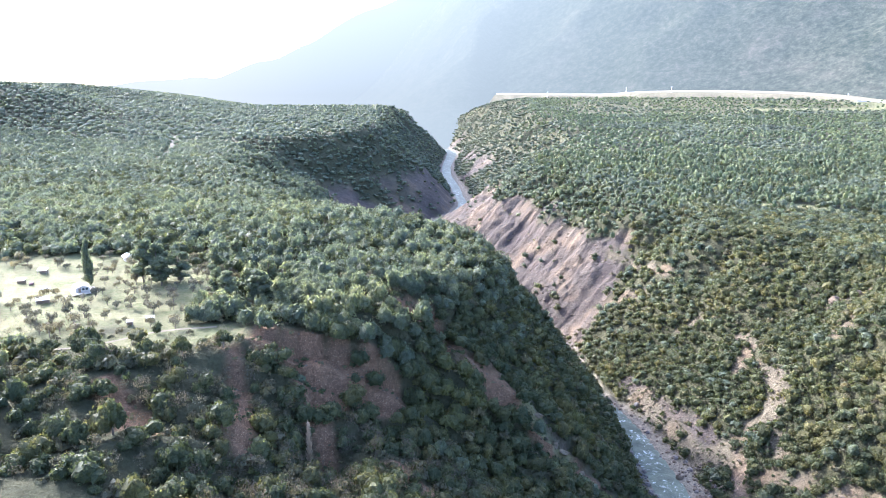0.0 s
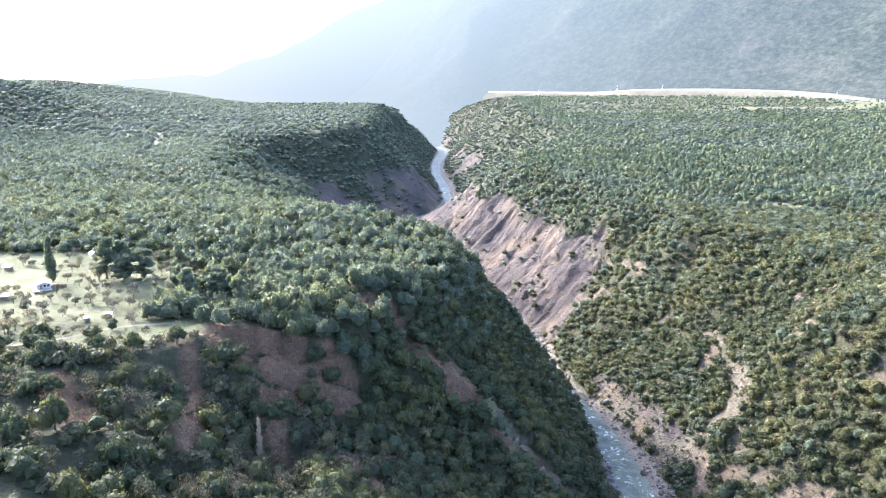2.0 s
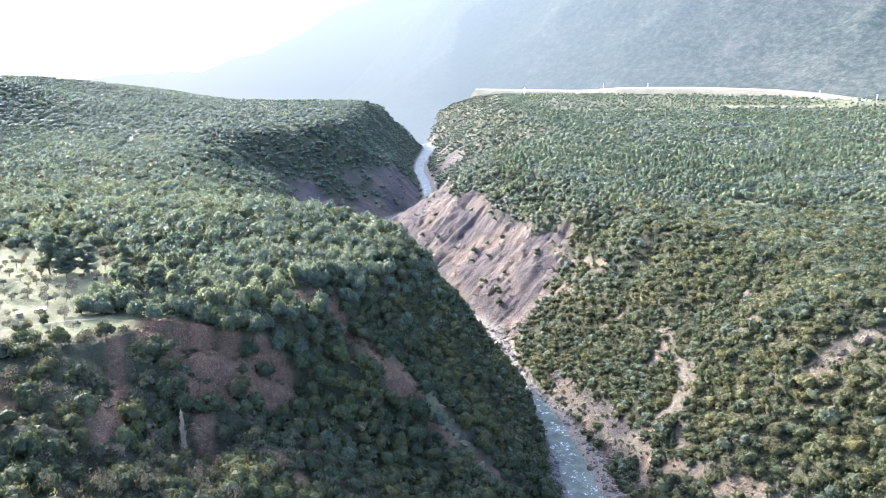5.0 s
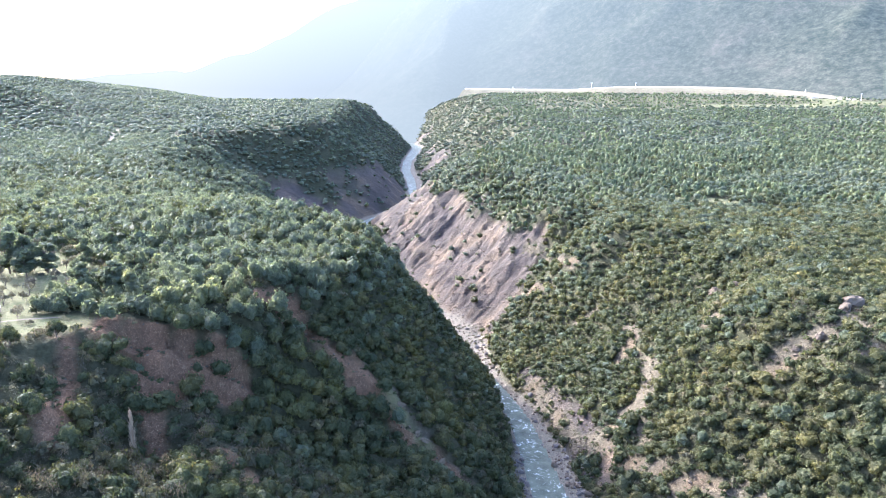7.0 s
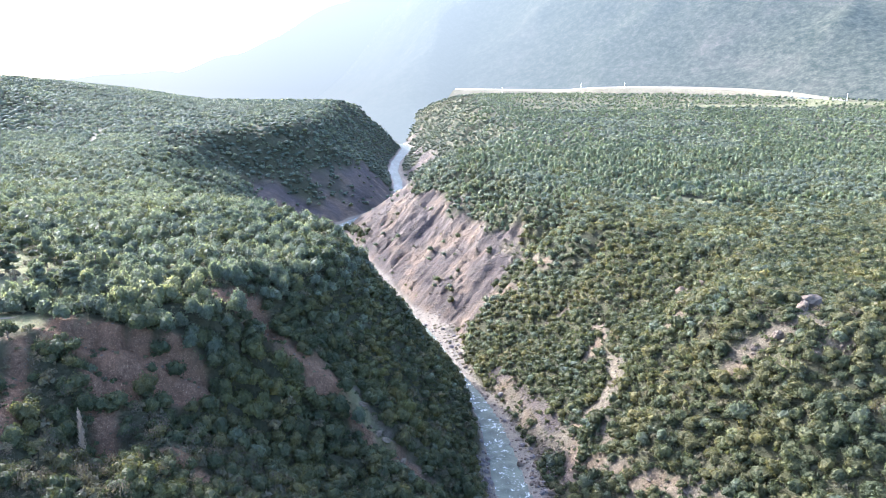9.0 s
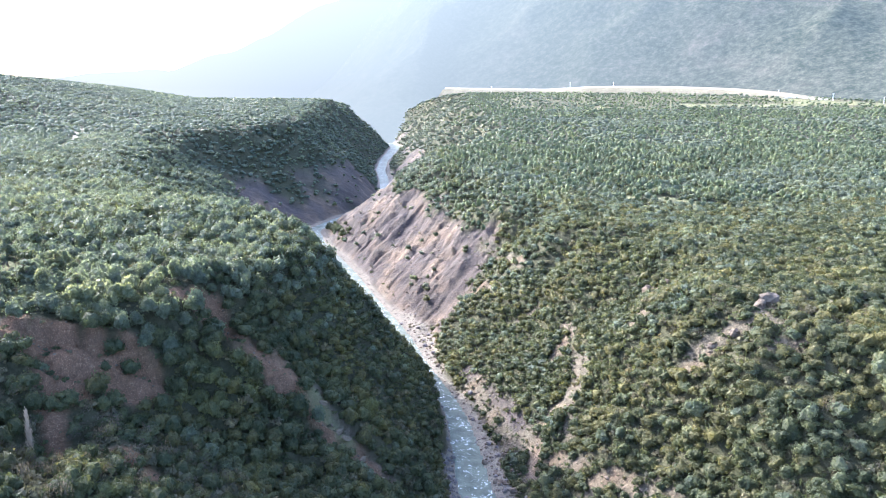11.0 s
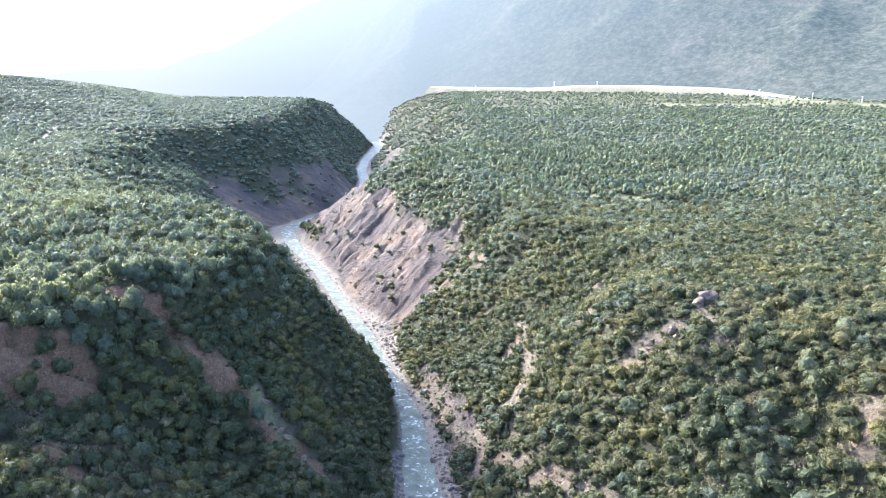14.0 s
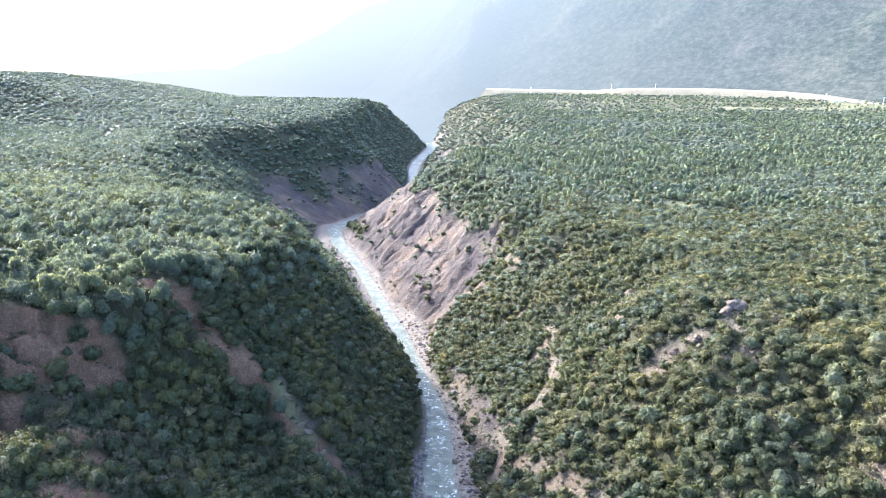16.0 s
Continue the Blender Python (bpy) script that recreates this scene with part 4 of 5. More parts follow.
# tall grey-green trees round the meadow: x, y, crown radius, height
TALL_CROWN = [tri_mesh("crown", crown_tall(RNG, 34, 34, 0.085), LEAF_TALL) for _ in range(3)]
POPLAR_CROWN = tri_mesh("crown", crown_spire(RNG, 26, 30, 0.11), LEAF_TALL)
TALL_TRUNK = [limbs_mesh("trunk", RNG, 3.6, 0.45, 0.07, 5, BARK) for _ in range(2)]
for k, (x, y, r, h) in enumerate([(-186, 309, 2.8, 23), (-163, 316, 5.4, 21), (-158, 321, 5.0, 18), (-153, 312, 4.8, 14), (-147, 320, 5.4, 15), (-112, 287, 4.8, 16), (-99, 290, 5.0, 16),
                                  (-86, 279, 3.4, 15), (-91, 296, 3.2, 13), (-120, 298, 3.0, 14), (-134, 330, 3.6, 16), (-76, 286, 3.0, 12), (-128, 345, 3.4, 14), (-104, 318, 3.6, 13)]):
    t = thing("tall_tree", x, y, ground_z(x, y) - 0.2, "tall grey-green tree with a ragged crown beside the meadow", "tree", "tall trees by the meadow", RNG.random() * 6, (r if k == 0 else r * 1.3, r if k == 0 else r * 1.3, h / (4.1 if k == 0 else 3.6)))
    part("trunk", TALL_TRUNK[k % 2], t, "slender grey-brown trunk")
    part("crown", POPLAR_CROWN if k == 0 else TALL_CROWN[k % 3], t)
BIG_CROWN = [tri_mesh("crown", crown_round(RNG, 22, 36, 0.085), LEAF) for _ in range(3)]
for k, (x, y, r, h) in enumerate([(-143, 231, 6.5, 11), (-106, 180, 5.0, 12), (-112, 172, 4.6, 9), (-118, 226, 4.5, 8), (-107, 230, 4.0, 8), (-128, 222, 4.2, 7), (-96, 240, 4.2, 8), (-155, 228, 5.0, 6),
                                  (-100, 200, 4.6, 8), (-120, 200, 5.0, 7), (-133, 214, 4.2, 6)]):
    t = thing("broad_tree", x, y, ground_z(x, y) - 0.2, "large dark evergreen tree with a billowing crown at the meadow's edge", "tree", "broad trees at the meadow's edge", RNG.random() * 6, (r, r, h / 1.35))
    part("trunk", TRUNKS[k % 4], t, "thick grey-brown trunk")
    part("crown", BIG_CROWN[k % 3], t)
for k, (x, y, r, h) in enumerate([(55, 461, 3.8, 11), (61, 450, 3.4, 9), (66, 440, 3.6, 9), (71, 428, 3.2, 8), (75, 416, 3.0, 7), (49, 470, 3.6, 10), (43, 482, 3.4, 9), (58, 444, 3.8, 10), (66, 424, 3.5, 9)]):
    t = thing("bank_tree", x, y, ground_z(x, y) - 0.3, "dark evergreen tree leaning over the river's rock wall", "tree", "trees on the spur above the river", RNG.random() * 6, (r, r, h / 1.5))
    part("trunk", TRUNKS[k % 4], t, "grey-brown trunk")
    part("crown", CROWNS[k % len(CROWNS)], t)
# orchard
ORCHARD_CROWN = []
for k in range(4):
    tris = [clump(RNG, np.array([math.cos(a) * 0.5, math.sin(a) * 0.5, 0.85 + 0.35 * RNG.random()]), 0.36, 30, 0.10)[20:] for a in np.linspace(0, 5.6, 8)]
    ORCHARD_CROWN.append(tri_mesh("crown", np.concatenate(tris), LEAF_ORCHARD))
ORCHARD_TRUNK = [limbs_mesh("trunk", RNG, 1.1, 0.6, 0.06, 6, BARK) for _ in range(3)]
ox, oy = jitter_grid(-266, -104, 233, 352, 6.6, np.random.default_rng(5))
inside = (np.hypot((ox + 194) / 92, (oy - 296) / 64) < 1.0) & (np.hypot((ox + 184) / 11, (oy - 299) / 9) > 1) & (np.random.default_rng(6).random(len(ox)) < 0.7) & ~((ox < -196) & (oy > 288) & (oy < 330))
for k, (x, y) in enumerate(zip(ox[inside], oy[inside])):
    r = 1.6 + 1.5 * RNG.random() ** 1.5
    t = thing("orchard_tree", x, y, ground_z(x, y) - 0.1, "small sparse orchard tree with brownish leaves on the meadow", "tree", "orchard trees", RNG.random() * 6, (r, r, r * (1.2 + 0.3 * RNG.random())))
    part("trunk", ORCHARD_TRUNK[k % 3], t, "thin brown trunk")
    part("crown", ORCHARD_CROWN[k % 4], t)


# ---- made things ----
WHITE_ROOF = plain("white sheet-metal roof", (0.56, 0.53, 0.48), 0.75, 0.2, 0.08, 0.8)
GREEN_ROOF = plain("pale green roof sheets", (0.45, 0.53, 0.47), 0.5, 0.5, 0.10, 0.8)
LIGHT_WALL = plain("cream painted boards", (0.44, 0.40, 0.34), 0.8, 0.3, 0.10, 0.5)
WOOD_WALL = plain("brown stained boards", (0.23, 0.165, 0.12), 0.8, 0.3, 0.22, 0.5)
DECK = plain("pale deck planks", (0.36, 0.32, 0.275), 0.85, 0.2, 0.12, 0.4)
POST = plain("weathered timber", (0.27, 0.23, 0.19), 0.85, 0.2, 0.2, 0.3)
GLASS = plain("dark window glass", (0.03, 0.035, 0.04), 0.08, 0.5, 0.1, 1.0)
CAR_WHITE = plain("white car paint", (0.60, 0.58, 0.55), 0.5, 0.3, 0.03, 1.0)
CAR_RED = plain("dull red car paint", (0.26, 0.13, 0.11), 0.3, 0.5, 0.05, 1.0)
RUBBER = plain("tyre rubber", (0.03, 0.03, 0.03), 0.9, 0.2, 0.1, 0.3)
LAMP = plain("lamp glass", (0.55, 0.53, 0.48), 0.15, 0.5, 0.05, 0.3)
STEEL = plain("galvanised steel", (0.52, 0.53, 0.54), 0.45, 0.5, 0.08, 0.4, 0.7)
CONCRETE = plain("pale concrete", (0.48, 0.465, 0.44), 0.9, 0.2, 0.10, 2.0)
ROAD = plain("pale dusty road", (0.60, 0.575, 0.53), 0.85, 0.3, 0.06, 8.0)
BANK = plain("road bank of brown earth", (0.150, 0.132, 0.090), 0.95, 0.1, 0.35, 14.0)
DIRT = plain("dirt track", (0.19, 0.162, 0.118), 0.95, 0.1, 0.15, 1.5)
DEAD_WOOD = plain("weathered dead wood", (0.40, 0.30, 0.205), 0.9, 0.2, 0.2, 0.3)
ROCK = plain("grey-brown rock", (0.125, 0.098, 0.074), 0.95, 0.06, 0.5, 0.9)
WET_ROCK = plain("dark river rock", (0.115, 0.098, 0.088), 0.7, 0.4, 0.35, 0.7)


def bm_mesh(name, bm, mat, bevel=0.0):
    if bevel:
        bmesh.ops.bevel(bm, geom=bm.edges[:], offset=bevel, segments=1, affect="EDGES")
    me = bpy.data.meshes.new(name)
    bm.normal_update()
    bm.to_mesh(me)
    bm.free()
    me.materials.append(mat)
    return me


def box(name, size, mat, bevel=0.02):
    """A box standing on z = 0, centred on x and y."""
    bm = bmesh.new()
    bmesh.ops.create_cube(bm, size=1.0)
    for v in bm.verts:
        v.co = (v.co.x * size[0], v.co.y * size[1], (v.co.z + 0.5) * size[2])
    return bm_mesh(name, bm, mat, bevel)


def gable(name, length, width, rise, mat):
    """A gable wall's triangle or a full prism, ridge along y."""
    bm = bmesh.new()
    vs = [bm.verts.new(c) for c in ((-width / 2, -length / 2, 0), (width / 2, -length / 2, 0), (0, -length / 2, rise), (-width / 2, length / 2, 0), (width / 2, length / 2, 0), (0, length / 2, rise))]
    for f in ((0, 1, 2), (5, 4, 3), (0, 3, 4, 1), (1, 4, 5, 2), (0, 2, 5, 3)):
        bm.faces.new([vs[k] for k in f])
    return bm_mesh(name, bm, mat)


def roof_side(name, length, width, rise, mat, sign, over=0.5):
    """One pitched roof sheet with thickness and overhang; ridge along y."""
    bm = bmesh.new()
    w, l, t = width / 2, length / 2 + over, 0.12
    g = rise / w
    e = w + over
    pts = [(0, rise), (sign * e, rise - g * e), (sign * e, rise - g * e + t), (0, rise + t)]
    vs = [[bm.verts.new((px, py, pz)) for px, pz in pts] for py in (-l, l)]
    bm.faces.new(vs[0])
    bm.faces.new(vs[1][::-1])
    for k in range(4):
        bm.faces.new((vs[0][k], vs[1][k], vs[1][(k + 1) % 4], vs[0][(k + 1) % 4]))
    bmesh.ops.recalc_face_normals(bm, faces=bm.faces[:])
    return bm_mesh(name, bm, mat)


def house(x, y, turn, width, length, wall_h, rise, roof_mat, label, deck=True):
    z = ground_z(x, y)
    t = thing("house", x, y, z, label, "house", turn=radians(turn))
    base = 0.7 if deck else 0.1
    if deck:
        d = part("deck", box("deck", (width + 5, length + 5, 0.25), DECK), t, "pale raised timber deck", pose(0.6, -0.6, base - 0.25))
        for px in (-1, 0, 1):
            for py in (-1, 0, 1):
                part("deck_post", box("deck_post", (0.25, 0.25, 1.3), POST), t, "", pose(0.6 + px * (width / 2 + 2), -0.6 + py * (length / 2 + 2), base - 1.5))
        rail = part("railing", box("railing", (width + 4.8, 0.08, 0.12), DECK), t, "pale deck railing", pose(0.6, -0.6 - length / 2 - 2.4, base + 0.85))
        for k in range(9):
            part("railing_post", box("railing_post", (0.08, 0.08, 0.9), DECK), rail, "", pose((k - 4) * (width + 4.6) / 8, 0, -0.88))
    for name, sx, sy, px, py, mat in (("front_wall", width, 0.15, 0, -length / 2, LIGHT_WALL), ("back_wall", width, 0.15, 0, length / 2, WOOD_WALL),
                                      ("side_wall", 0.15, length - 0.2, -width / 2 + 0.08, 0, LIGHT_WALL), ("side_wall", 0.15, length - 0.2, width / 2 - 0.08, 0, WOOD_WALL)):
        part(name, box(name, (sx, sy, wall_h), mat, 0.0), t, "", pose(px, py, base))
    part("gable", gable("gable", 0.14, width - 0.1, rise - 0.08, LIGHT_WALL), t, "cream gable", pose(0, -length / 2 + 0.01, base + wall_h))
    part("gable", gable("gable", 0.14, width - 0.1, rise - 0.08, WOOD_WALL), t, "brown gable", pose(0, length / 2 - 0.01, base + wall_h))
    for sign in (-1, 1):
        part("roof", roof_side("roof", length, width, rise, roof_mat, sign), t, "", pose(0, 0, base + wall_h))
    part("door", box("door", (1.0, 0.08, 2.05), WOOD_WALL), t, "brown front door", pose(-width * 0.22, -length / 2 - 0.1, base))
    for px in (0.05, 0.3):
        w = part("window", box("window", (1.1, 0.1, 1.1), DECK), t, "pale window frame", pose(width * px, -length / 2 - 0.1, base + 0.95))
        part("pane", box("pane", (0.9, 0.05, 0.9), GLASS, 0), w, "dark glass", pose(0, -0.06, 0.1))
    for py in (-0.25, 0.2):
        w = part("window", box("window", (0.1, 1.2, 1.1), DECK), t, "pale window frame", pose(width / 2 + 0.08, length * py, base + 0.95))
        part("pane", box("pane", (0.05, 1.0, 0.9), GLASS, 0), w, "dark glass", pose(0.06, 0, 0.1))
    return t


def shelter(x, y, turn, w, l, h, mat, label):
    """An open shed: a tilted sheet roof on posts."""
    t = thing("shelter", x, y, ground_z(x, y), label, "shelter", "open shelters on the meadow", radians(turn))
    part("roof", box("roof", (w, l, 0.14), mat), t, "", pose(0, 0, h, 14, 0, 0))
    for px in (-1, 1):
        for py in (-1, 1):
            part("post", box("post", (0.16, 0.16, h + 0.2), POST), t, "timber post", pose(px * (w / 2 - 0.3), py * (l / 2 - 0.3), -0.15))
    part("back_panel", box("back_panel", (w - 0.7, 0.08, h * 0.75), WOOD_WALL), t, "brown board panel", pose(0, l / 2 - 0.5, 0))
    return t


def car(x, y, turn, paint, label):
    t = thing("car", x, y, ground_z(x, y), label, "car", "parked cars", radians(turn))
    bm = bmesh.new()
    prof = [(-2.1, 0.35), (2.1, 0.35), (2.15, 0.75), (1.2, 0.92), (0.55, 1.42), (-1.1, 1.46), (-1.95, 0.95), (-2.15, 0.7)]
    vs = [[bm.verts.new((px, py * (0.82 if pz < 1.2 else 0.66), pz)) for px, pz in prof] for py in (-1, 1)]
    bm.faces.new(vs[0])
    bm.faces.new(vs[1][::-1])
    for k in range(8):
        bm.faces.new((vs[0][k], vs[1][k], vs[1][(k + 1) % 8], vs[0][(k + 1) % 8]))
    bmesh.ops.recalc_face_normals(bm, faces=bm.faces[:])
    part("body", bm_mesh("body", bm, paint, 0.05), t)
    part("windscreen", box("windscreen", (0.06, 1.25, 0.55), GLASS, 0), t, "dark windscreen", pose(0.98, 0, 0.95, 0, -52, 0))
    part("rear_window", box("rear_window", (0.06, 1.2, 0.5), GLASS, 0), t, "dark rear window", pose(-1.62, 0, 1.0, 0, 56, 0))
    for sign in (-1, 1):
        part("side_window", box("side_window", (1.5, 0.04, 0.36), GLASS, 0), t, "dark side window", pose(-0.25, sign * 0.775, 0.98, sign * 17, 0, 0))
        part("headlight", box("headlight", (0.06, 0.3, 0.14), LAMP), t, "clear headlight", pose(2.14, sign * 0.6, 0.62))
        for px in (-1.35, 1.35):
            v, f = tube([(px, sign * 0.62, 0.33), (px, sign * 0.86, 0.33)], [0.33, 0.33], 14)
            wheel = part("wheel", raw_mesh("wheel", v, f, RUBBER, True), t, "black tyre")
            v, f = tube([(px, sign * 0.80, 0.33), (px, sign * 0.87, 0.33), (px, sign * 0.875, 0.33)], [0.22, 0.22, 0.01], 12)
            part("rim", raw_mesh("rim", v, f, STEEL), wheel, "steel rim")
    return t


house(-184, 299, 38, 5.6, 6.4, 2.3, 0.9, WHITE_ROOF, "small cream cabin with a white roof on a pale deck")
house(-188, 350, 40, 4.4, 5.2, 2.2, 1.2, GREEN_ROOF, "small cabin with a pale green roof among the trees", deck=False)
shelter(-222, 312, 15, 4.6, 3.2, 2.4, WHITE_ROOF, "open shelter with a pale sheet roof on the meadow")
shelter(-221, 328, 15, 4.6, 3.4, 2.6, WHITE_ROOF, "white-roofed open shelter at the meadow's far side")
shelter(-191, 281, 30, 5.4, 3.6, 2.6, WHITE_ROOF, "low pale shelter with a tilted roof on the meadow")
shelter(-135, 264, 20, 3.4, 2.2, 2.2, WHITE_ROOF, "small pale shelter beside the dirt track")
shelter(-141, 259, 20, 2.6, 2.0, 2.0, WHITE_ROOF, "small low shelter beside the dirt track")
car(-204, 303, 30, CAR_WHITE, "white hatchback parked on the dry grass")
car(-216, 311, 120, CAR_RED, "dull red car parked beside the open shelter")


def rock_mesh(name, seed, mat, sub=2, flat=0.75):
    """A faceted boulder about 1 m in radius."""
    bm = bmesh.new()
    bmesh.ops.create_icosphere(bm, subdivisions=sub, radius=1.0)
    for v in bm.verts:
        q = v.co * 1.3 + Vector((seed * 7.1, 3.3, 1.7))
        k = 1 + 0.45 * noise.noise(q) + 0.22 * noise.noise(q * 2.7)
        v.co = Vector((v.co.x * k, v.co.y * k * 0.85, v.co.z * k * flat))
    return bm_mesh(name, bm, mat)


BOULDERS = [rock_mesh("boulder", k, WET_ROCK if k < 3 else ROCK) for k in range(6)]
brng = np.random.default_rng(21)


def boulder(x, y, size, label, kind_k=None, sink=0.35):
    k = int(brng.integers(0, 6)) if kind_k is None else kind_k
    z = max(ground_z(x, y), float(river_level(np.array([y]))[0]) - 0.2)
    b = new("boulder", BOULDERS[k])
    b.location, b.rotation_euler, b.scale = (x, y, z + size * (0.55 - sink)), (0.3 * brng.random(), 0.3 * brng.random(), brng.random() * 6.28), (size, size * (0.8 + 0.4 * brng.random()), size * (0.8 + 0.4 * brng.random()))
    return tagged(b, label, "boulder", "boulders along the river")


for k in range(900):
    i = int(brng.integers(0, len(COURSE)))
    cx, cy, hw = COURSE[i]
    if not 296 < cy < 600:
        continue
    tan = COURSE[min(i + 1, len(COURSE) - 1), :2] - COURSE[i - 1, :2]
    tan /= np.hypot(*tan)
    off = hw + brng.random() * 15 if brng.random() < 0.68 else -hw * (0.75 + 0.7 * brng.random())
    x, y = cx + tan[1] * off + brng.normal(), cy - tan[0] * off + brng.normal()
    boulder(x, y, 0.45 + 1.6 * brng.random() ** 2.4, "grey-brown boulder on the gravel of the river bank" if off > hw else "dark wet boulder beside the running water", None if off > hw else int(brng.integers(0, 3)))
for k in range(130):
    y = 298 + 56 * brng.random()
    cx, hw = np.interp(y, COURSE[:, 1], COURSE[:, 0]), np.interp(y, COURSE[:, 1], COURSE[:, 2])
    left = brng.random() < 0.4
    x = cx - hw - 7.5 * brng.random() if left else cx + hw + 2 + 13 * brng.random()
    boulder(x, y, 0.5 + 1.5 * brng.random() ** 2, "dark boulder on the stony strip below the shaded slope" if left else "rounded grey-brown boulder on the gravel of the river bank", int(brng.integers(0, 3)) if left else None)
for x, y, size in ((118, 318, 2.6), (114, 326, 2.0), (121, 330, 2.1), (104, 346, 2.0), (86, 330, 1.7), (46, 506, 2.4), (50, 498, 1.8), (70, 500, 2.0)):
    boulder(x, y, size, "large grey-brown boulder in the river bed")

# rock outcrops that stand out of the wooded slope
PALE_ROCK = plain("pale weathered rock", (0.165, 0.128, 0.088), 0.95, 0.06, 0.45, 0.9)
OUTCROP = [rock_mesh("outcrop", 11 + k, ROCK, 3, 1.0) for k in range(3)]
for k, (x, y, size) in enumerate([(231, 315, 5.0), (226, 311, 3.2), (200, 403, 3.6), (196, 399, 2.6), (209, 396, 2.8), (212, 301, 2.4), (240, 310, 2.2), (203, 303, 1.8), (120, 590, 3.0), (106, 545, 2.4)]):
    o = new("rock_outcrop", OUTCROP[k % 3])
    o.location, o.rotation_euler, o.scale = (x, y, ground_z(x, y) + size * 0.35), (0.2, 0.1, k * 1.3), (size, size * 0.8, size * 0.9)
    tagged(o, "weathered grey-brown rock outcrop among the evergreen trees", "rock", "rock outcrops")

PALE = [rock_mesh("outcrop", 31 + k, PALE_ROCK, 3, 0.7) for k in range(3)]
for k, (x, y, size) in enumerate([(25, 305, 1.6), (29, 303.5, 1.2), (33, 301, 2.0), (37, 298.5, 1.5), (41, 296, 1.2), (45, 294.5, 1.8), (50, 293, 1.2), (55, 292, 1.5)]):
    o = new("rock_outcrop", PALE[k % 3])
    o.location, o.rotation_euler, o.scale = (x, y, ground_z(x, y) + size * 0.2), (0.4, 0.2, k * 2.1), (size * 1.4, size * 0.9, size)
    tagged(o, "pale crumbling rock among straw-coloured grass on the shaded slope", "rock", "pale rocks on the bare streak")

# loose stones on the bare faces
sx, sy = jitter_grid(-100, 240, 225, 900, 3.4, brng)
sc, ea, me_, gr = kinds(sx, sy)
w = (brng.random(len(sx)) < np.maximum(sc * 0.8, np.maximum(ea * 0.8, gr))) & (river_frame(sx, sy)[0] > 0.5)
sx, sy = sx[w], sy[w]
small = []
for k in range(4):
    v = ICO_V * (0.7 + 0.5 * brng.random((len(ICO_V), 1))) * (1, 0.8, 0.7)
    small.append(v[ICO_F])
o = scatter("stones", small, sx, sy, land(sx, sy) + 0.1, np.where(ea[w] > 0.3, 0.6, 1.0) * (0.3 + 1.2 * brng.random(len(sx)) ** 3), 0.8 * np.ones(len(sx)), ROCK)
tagged(o, "loose stones scattered over scree and river gravel", "stones", kind="stuff")


# dead poplar on the shaded slope
def dead_tree(x, y, height):
    t = thing("dead_tree", x, y, ground_z(x, y), "tall narrow leafless poplar, grey-brown and bare", "tree")
    part("trunk", limbs_mesh("trunk", RNG, height, 0.4, 0.28, 0, DEAD_WOOD, 7), t, "bare grey trunk")
    vs, fs, off = [], [], 0
    for k in range(620):
        z0 = height * (0.10 + 0.84 * RNG.random())
        w = RNG.random() * 6.28
        e = (0.30 + 0.62 * RNG.random()) * (0.45 + 1.1 * math.sin(math.pi * min(1, 0.25 + 0.75 * z0 / height)))
        v, f = tube([(0, 0, z0), (math.cos(w) * e * .6, math.sin(w) * e * .6, z0 + e * 1.2), (math.cos(w) * e * 1.1, math.sin(w) * e * 1.1, z0 + e * 2.4)], [0.09, 0.07, 0.03], 3)
        vs.append(v)
        fs.append(f + off)
        off += len(v)
    part("twig_crown", raw_mesh("twig_crown", np.concatenate(vs), np.concatenate(fs), DEAD_WOOD), t, "upswept bare grey twigs")


dead_tree(-59.5, 218, 27)

# tracks, road, bridge and poles
track = dense(np.array([(-166, 226, 0.75), (-150, 233, 0.75), (-136, 243, 0.8), (-130, 252, 0.9), (-118, 258, 0.8), (-104, 262, 0.7)], float), 1.5)
tagged(new("dirt_track", ribbon("dirt_track", track, lambda x, y: land(x, y) + 0.10, DIRT, 5)), "pale dirt track across the meadow", "track", kind="structure")
track = dense(np.array([(-350, 760, 2.5), (-395, 820, 2.5), (-410, 900, 2.8), (-455, 990, 3.0), (-470, 1060, 3.0)], float), 6)
tagged(new("dirt_track", ribbon("dirt_track", track, lambda x, y: land(x, y) + 0.6, DIRT, 5)), "pale dirt track through the far woods", "track", kind="structure")
ROUTE = np.array([(20, 2695, 181), (200, 2575, 181), (381, 2450, 182), (480, 2355, 192), (590, 2275, 195), (700, 2200, 196), (833, 2080, 193), (909, 1960, 186), (940, 1890, 178), (1000, 1780, 168), (1090, 1650, 160), (1300, 1480, 158)], float)
line = dense(ROUTE, 10)
tan = np.gradient(line[:, :2], axis=0)
tan /= np.hypot(*tan.T)[:, None]
nor = np.stack([tan[:, 1], -tan[:, 0]], 1)
nor *= np.where(nor[:, 1:2] > 0, -1, 1)
rows = []
for off, dz in ((-30, 2.0), (-7, 0.2), (-6, 0.0), (6, 0.0), (9, -2.6), (26, -10), (60, -40)):
    rows.append(np.concatenate([line[:, :2] + nor * off, line[:, 2:3] + dz], 1))
i = np.arange(len(rows) * len(line)).reshape(len(rows), len(line))
co = np.concatenate(rows)


def band(a, b):
    q = np.stack([i[a:b, :-1], i[a:b, 1:], i[a + 1:b + 1, 1:], i[a + 1:b + 1, :-1]], -1).reshape(-1, 4)
    return co, q


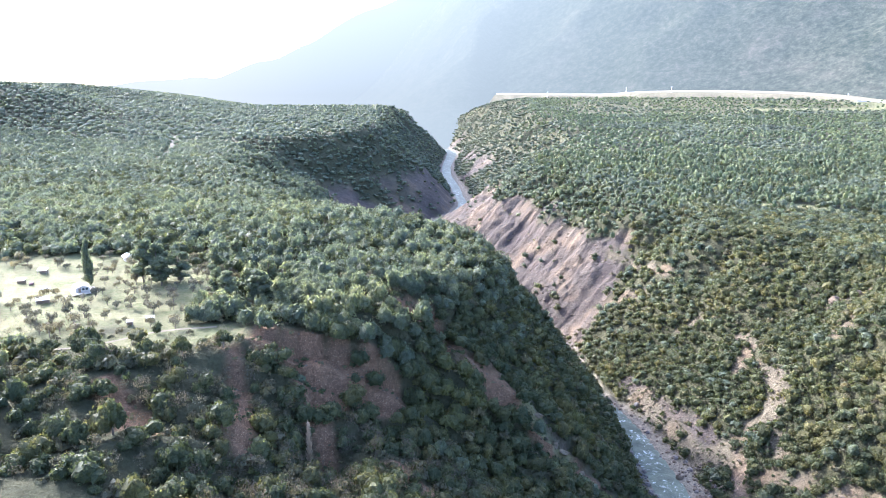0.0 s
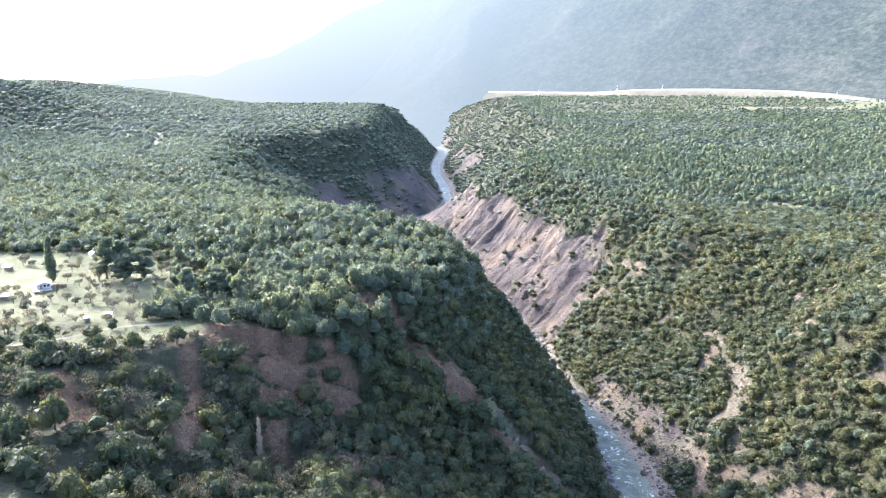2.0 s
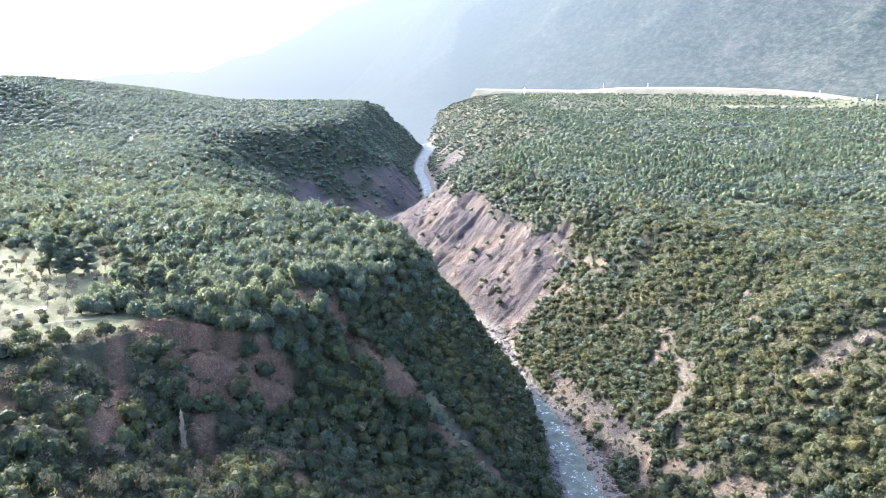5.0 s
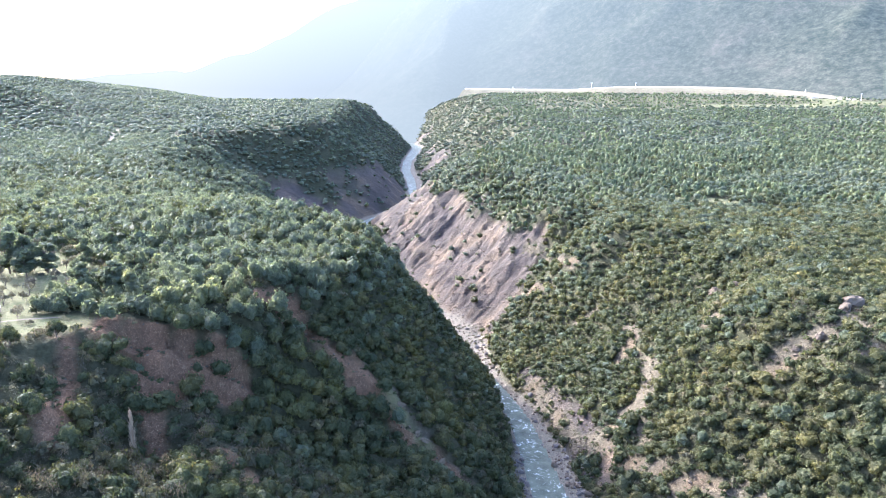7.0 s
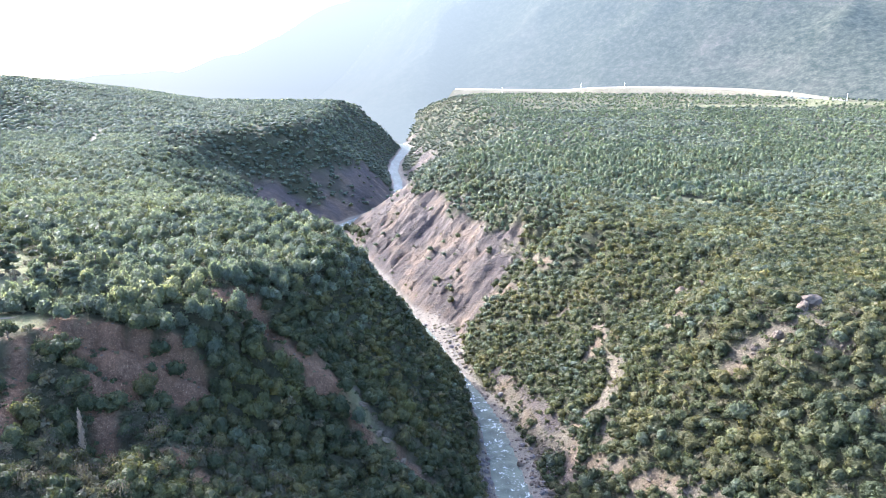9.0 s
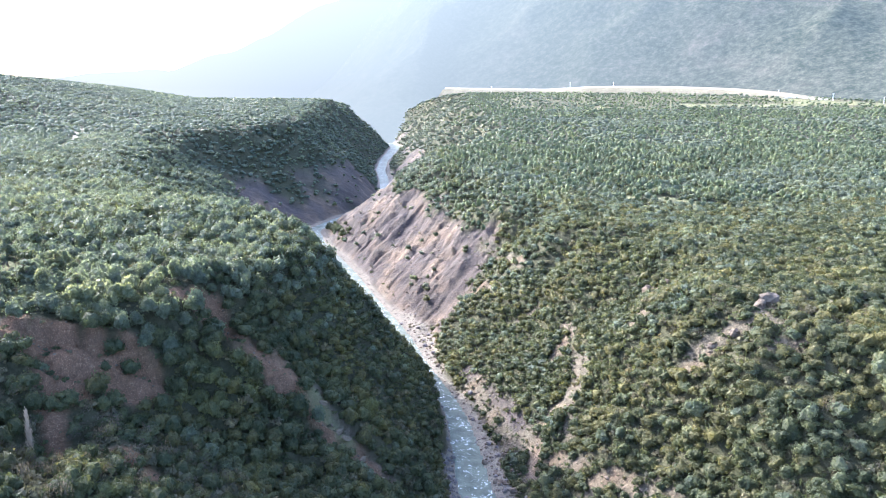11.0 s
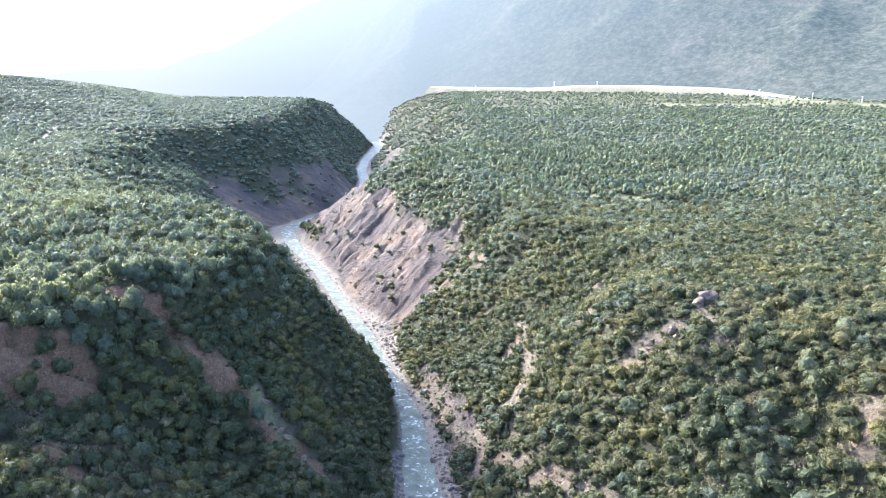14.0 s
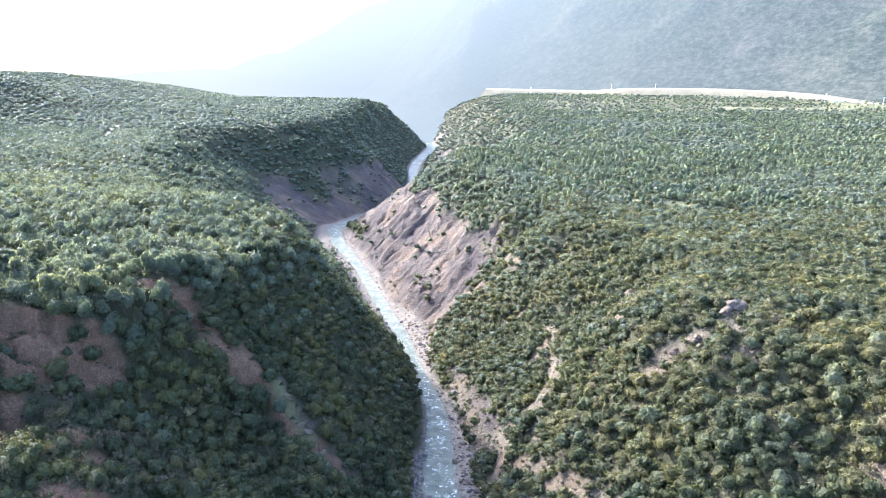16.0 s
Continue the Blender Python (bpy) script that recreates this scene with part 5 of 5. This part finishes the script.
road = tagged(new("road", raw_mesh("road", *band(2, 4), ROAD, True)), "pale two-lane valley road along the mountain's foot", "road", kind="structure")
tagged(new("road_bank", raw_mesh("road_bank", *band(4, 6), BANK, True)), "brown earth bank below the valley road", "bank", kind="structure")
tagged(new("road_bank", raw_mesh("road_bank", *band(0, 2), BANK, True)), "cut earth slope above the valley road", "bank", kind="structure")


def bridge(x, y, z, turn):
    t = thing("bridge", x, y, z, "pale concrete road bridge on four piers", "bridge", turn=radians(turn))
    part("deck", box("deck", (40, 9, 1.6), CONCRETE), t, "", pose(0, 0, 8.5))
    for k in range(4):
        part("pier", box("pier", (2.2, 7, 9.5), CONCRETE, 0.1), t, "", pose(-13.5 + 9 * k, 0, -1))
    for sign in (-1, 1):
        part("parapet", box("parapet", (40, 0.3, 1.0), CONCRETE), t, "", pose(0, sign * 4.3, 10.1))
        part("abutment", box("abutment", (7, 9, 12), CONCRETE, 0.1), t, "", pose(sign * 19, 0, -3.5))


bridge(935, 1868, 163, -20)


def pole(x, y, z, h):
    t = thing("power_pole", x, y, z, "pale steel lattice power pole with crossarms", "power pole", "power poles along the road")
    for sx in (-1, 1):
        for sy in (-1, 1):
            v, f = tube([(sx * 1.1, sy * 1.1, -1), (sx * 0.35, sy * 0.35, h)], [0.22, 0.16], 4)
            part("leg", raw_mesh("leg", v, f, STEEL), t)
    for k in range(5):
        r = 1.0 - 0.13 * k
        for a, b in (((-r, -r), (r, -r)), ((r, -r), (r, r)), ((r, r), (-r, r)), ((-r, r), (-r, -r))):
            v, f = tube([(*a, h * k / 5), (*b, h * (k + 1) / 5)], [0.12, 0.12], 4)
            part("brace", raw_mesh("brace", v, f, STEEL), t)
    for zz in (h * 0.82, h * 0.95):
        part("crossarm", box("crossarm", (6, 0.35, 0.35), STEEL), t, "", pose(0, 0, zz))


for x, y, z, h in ((905, 1890, 172, 20), (985, 1770, 166, 20), (1050, 1670, 160, 20), (440, 2380, 186, 20), (180, 2300, 172, 18), (560, 2280, 190, 18)):
    pole(x, y, z, h)
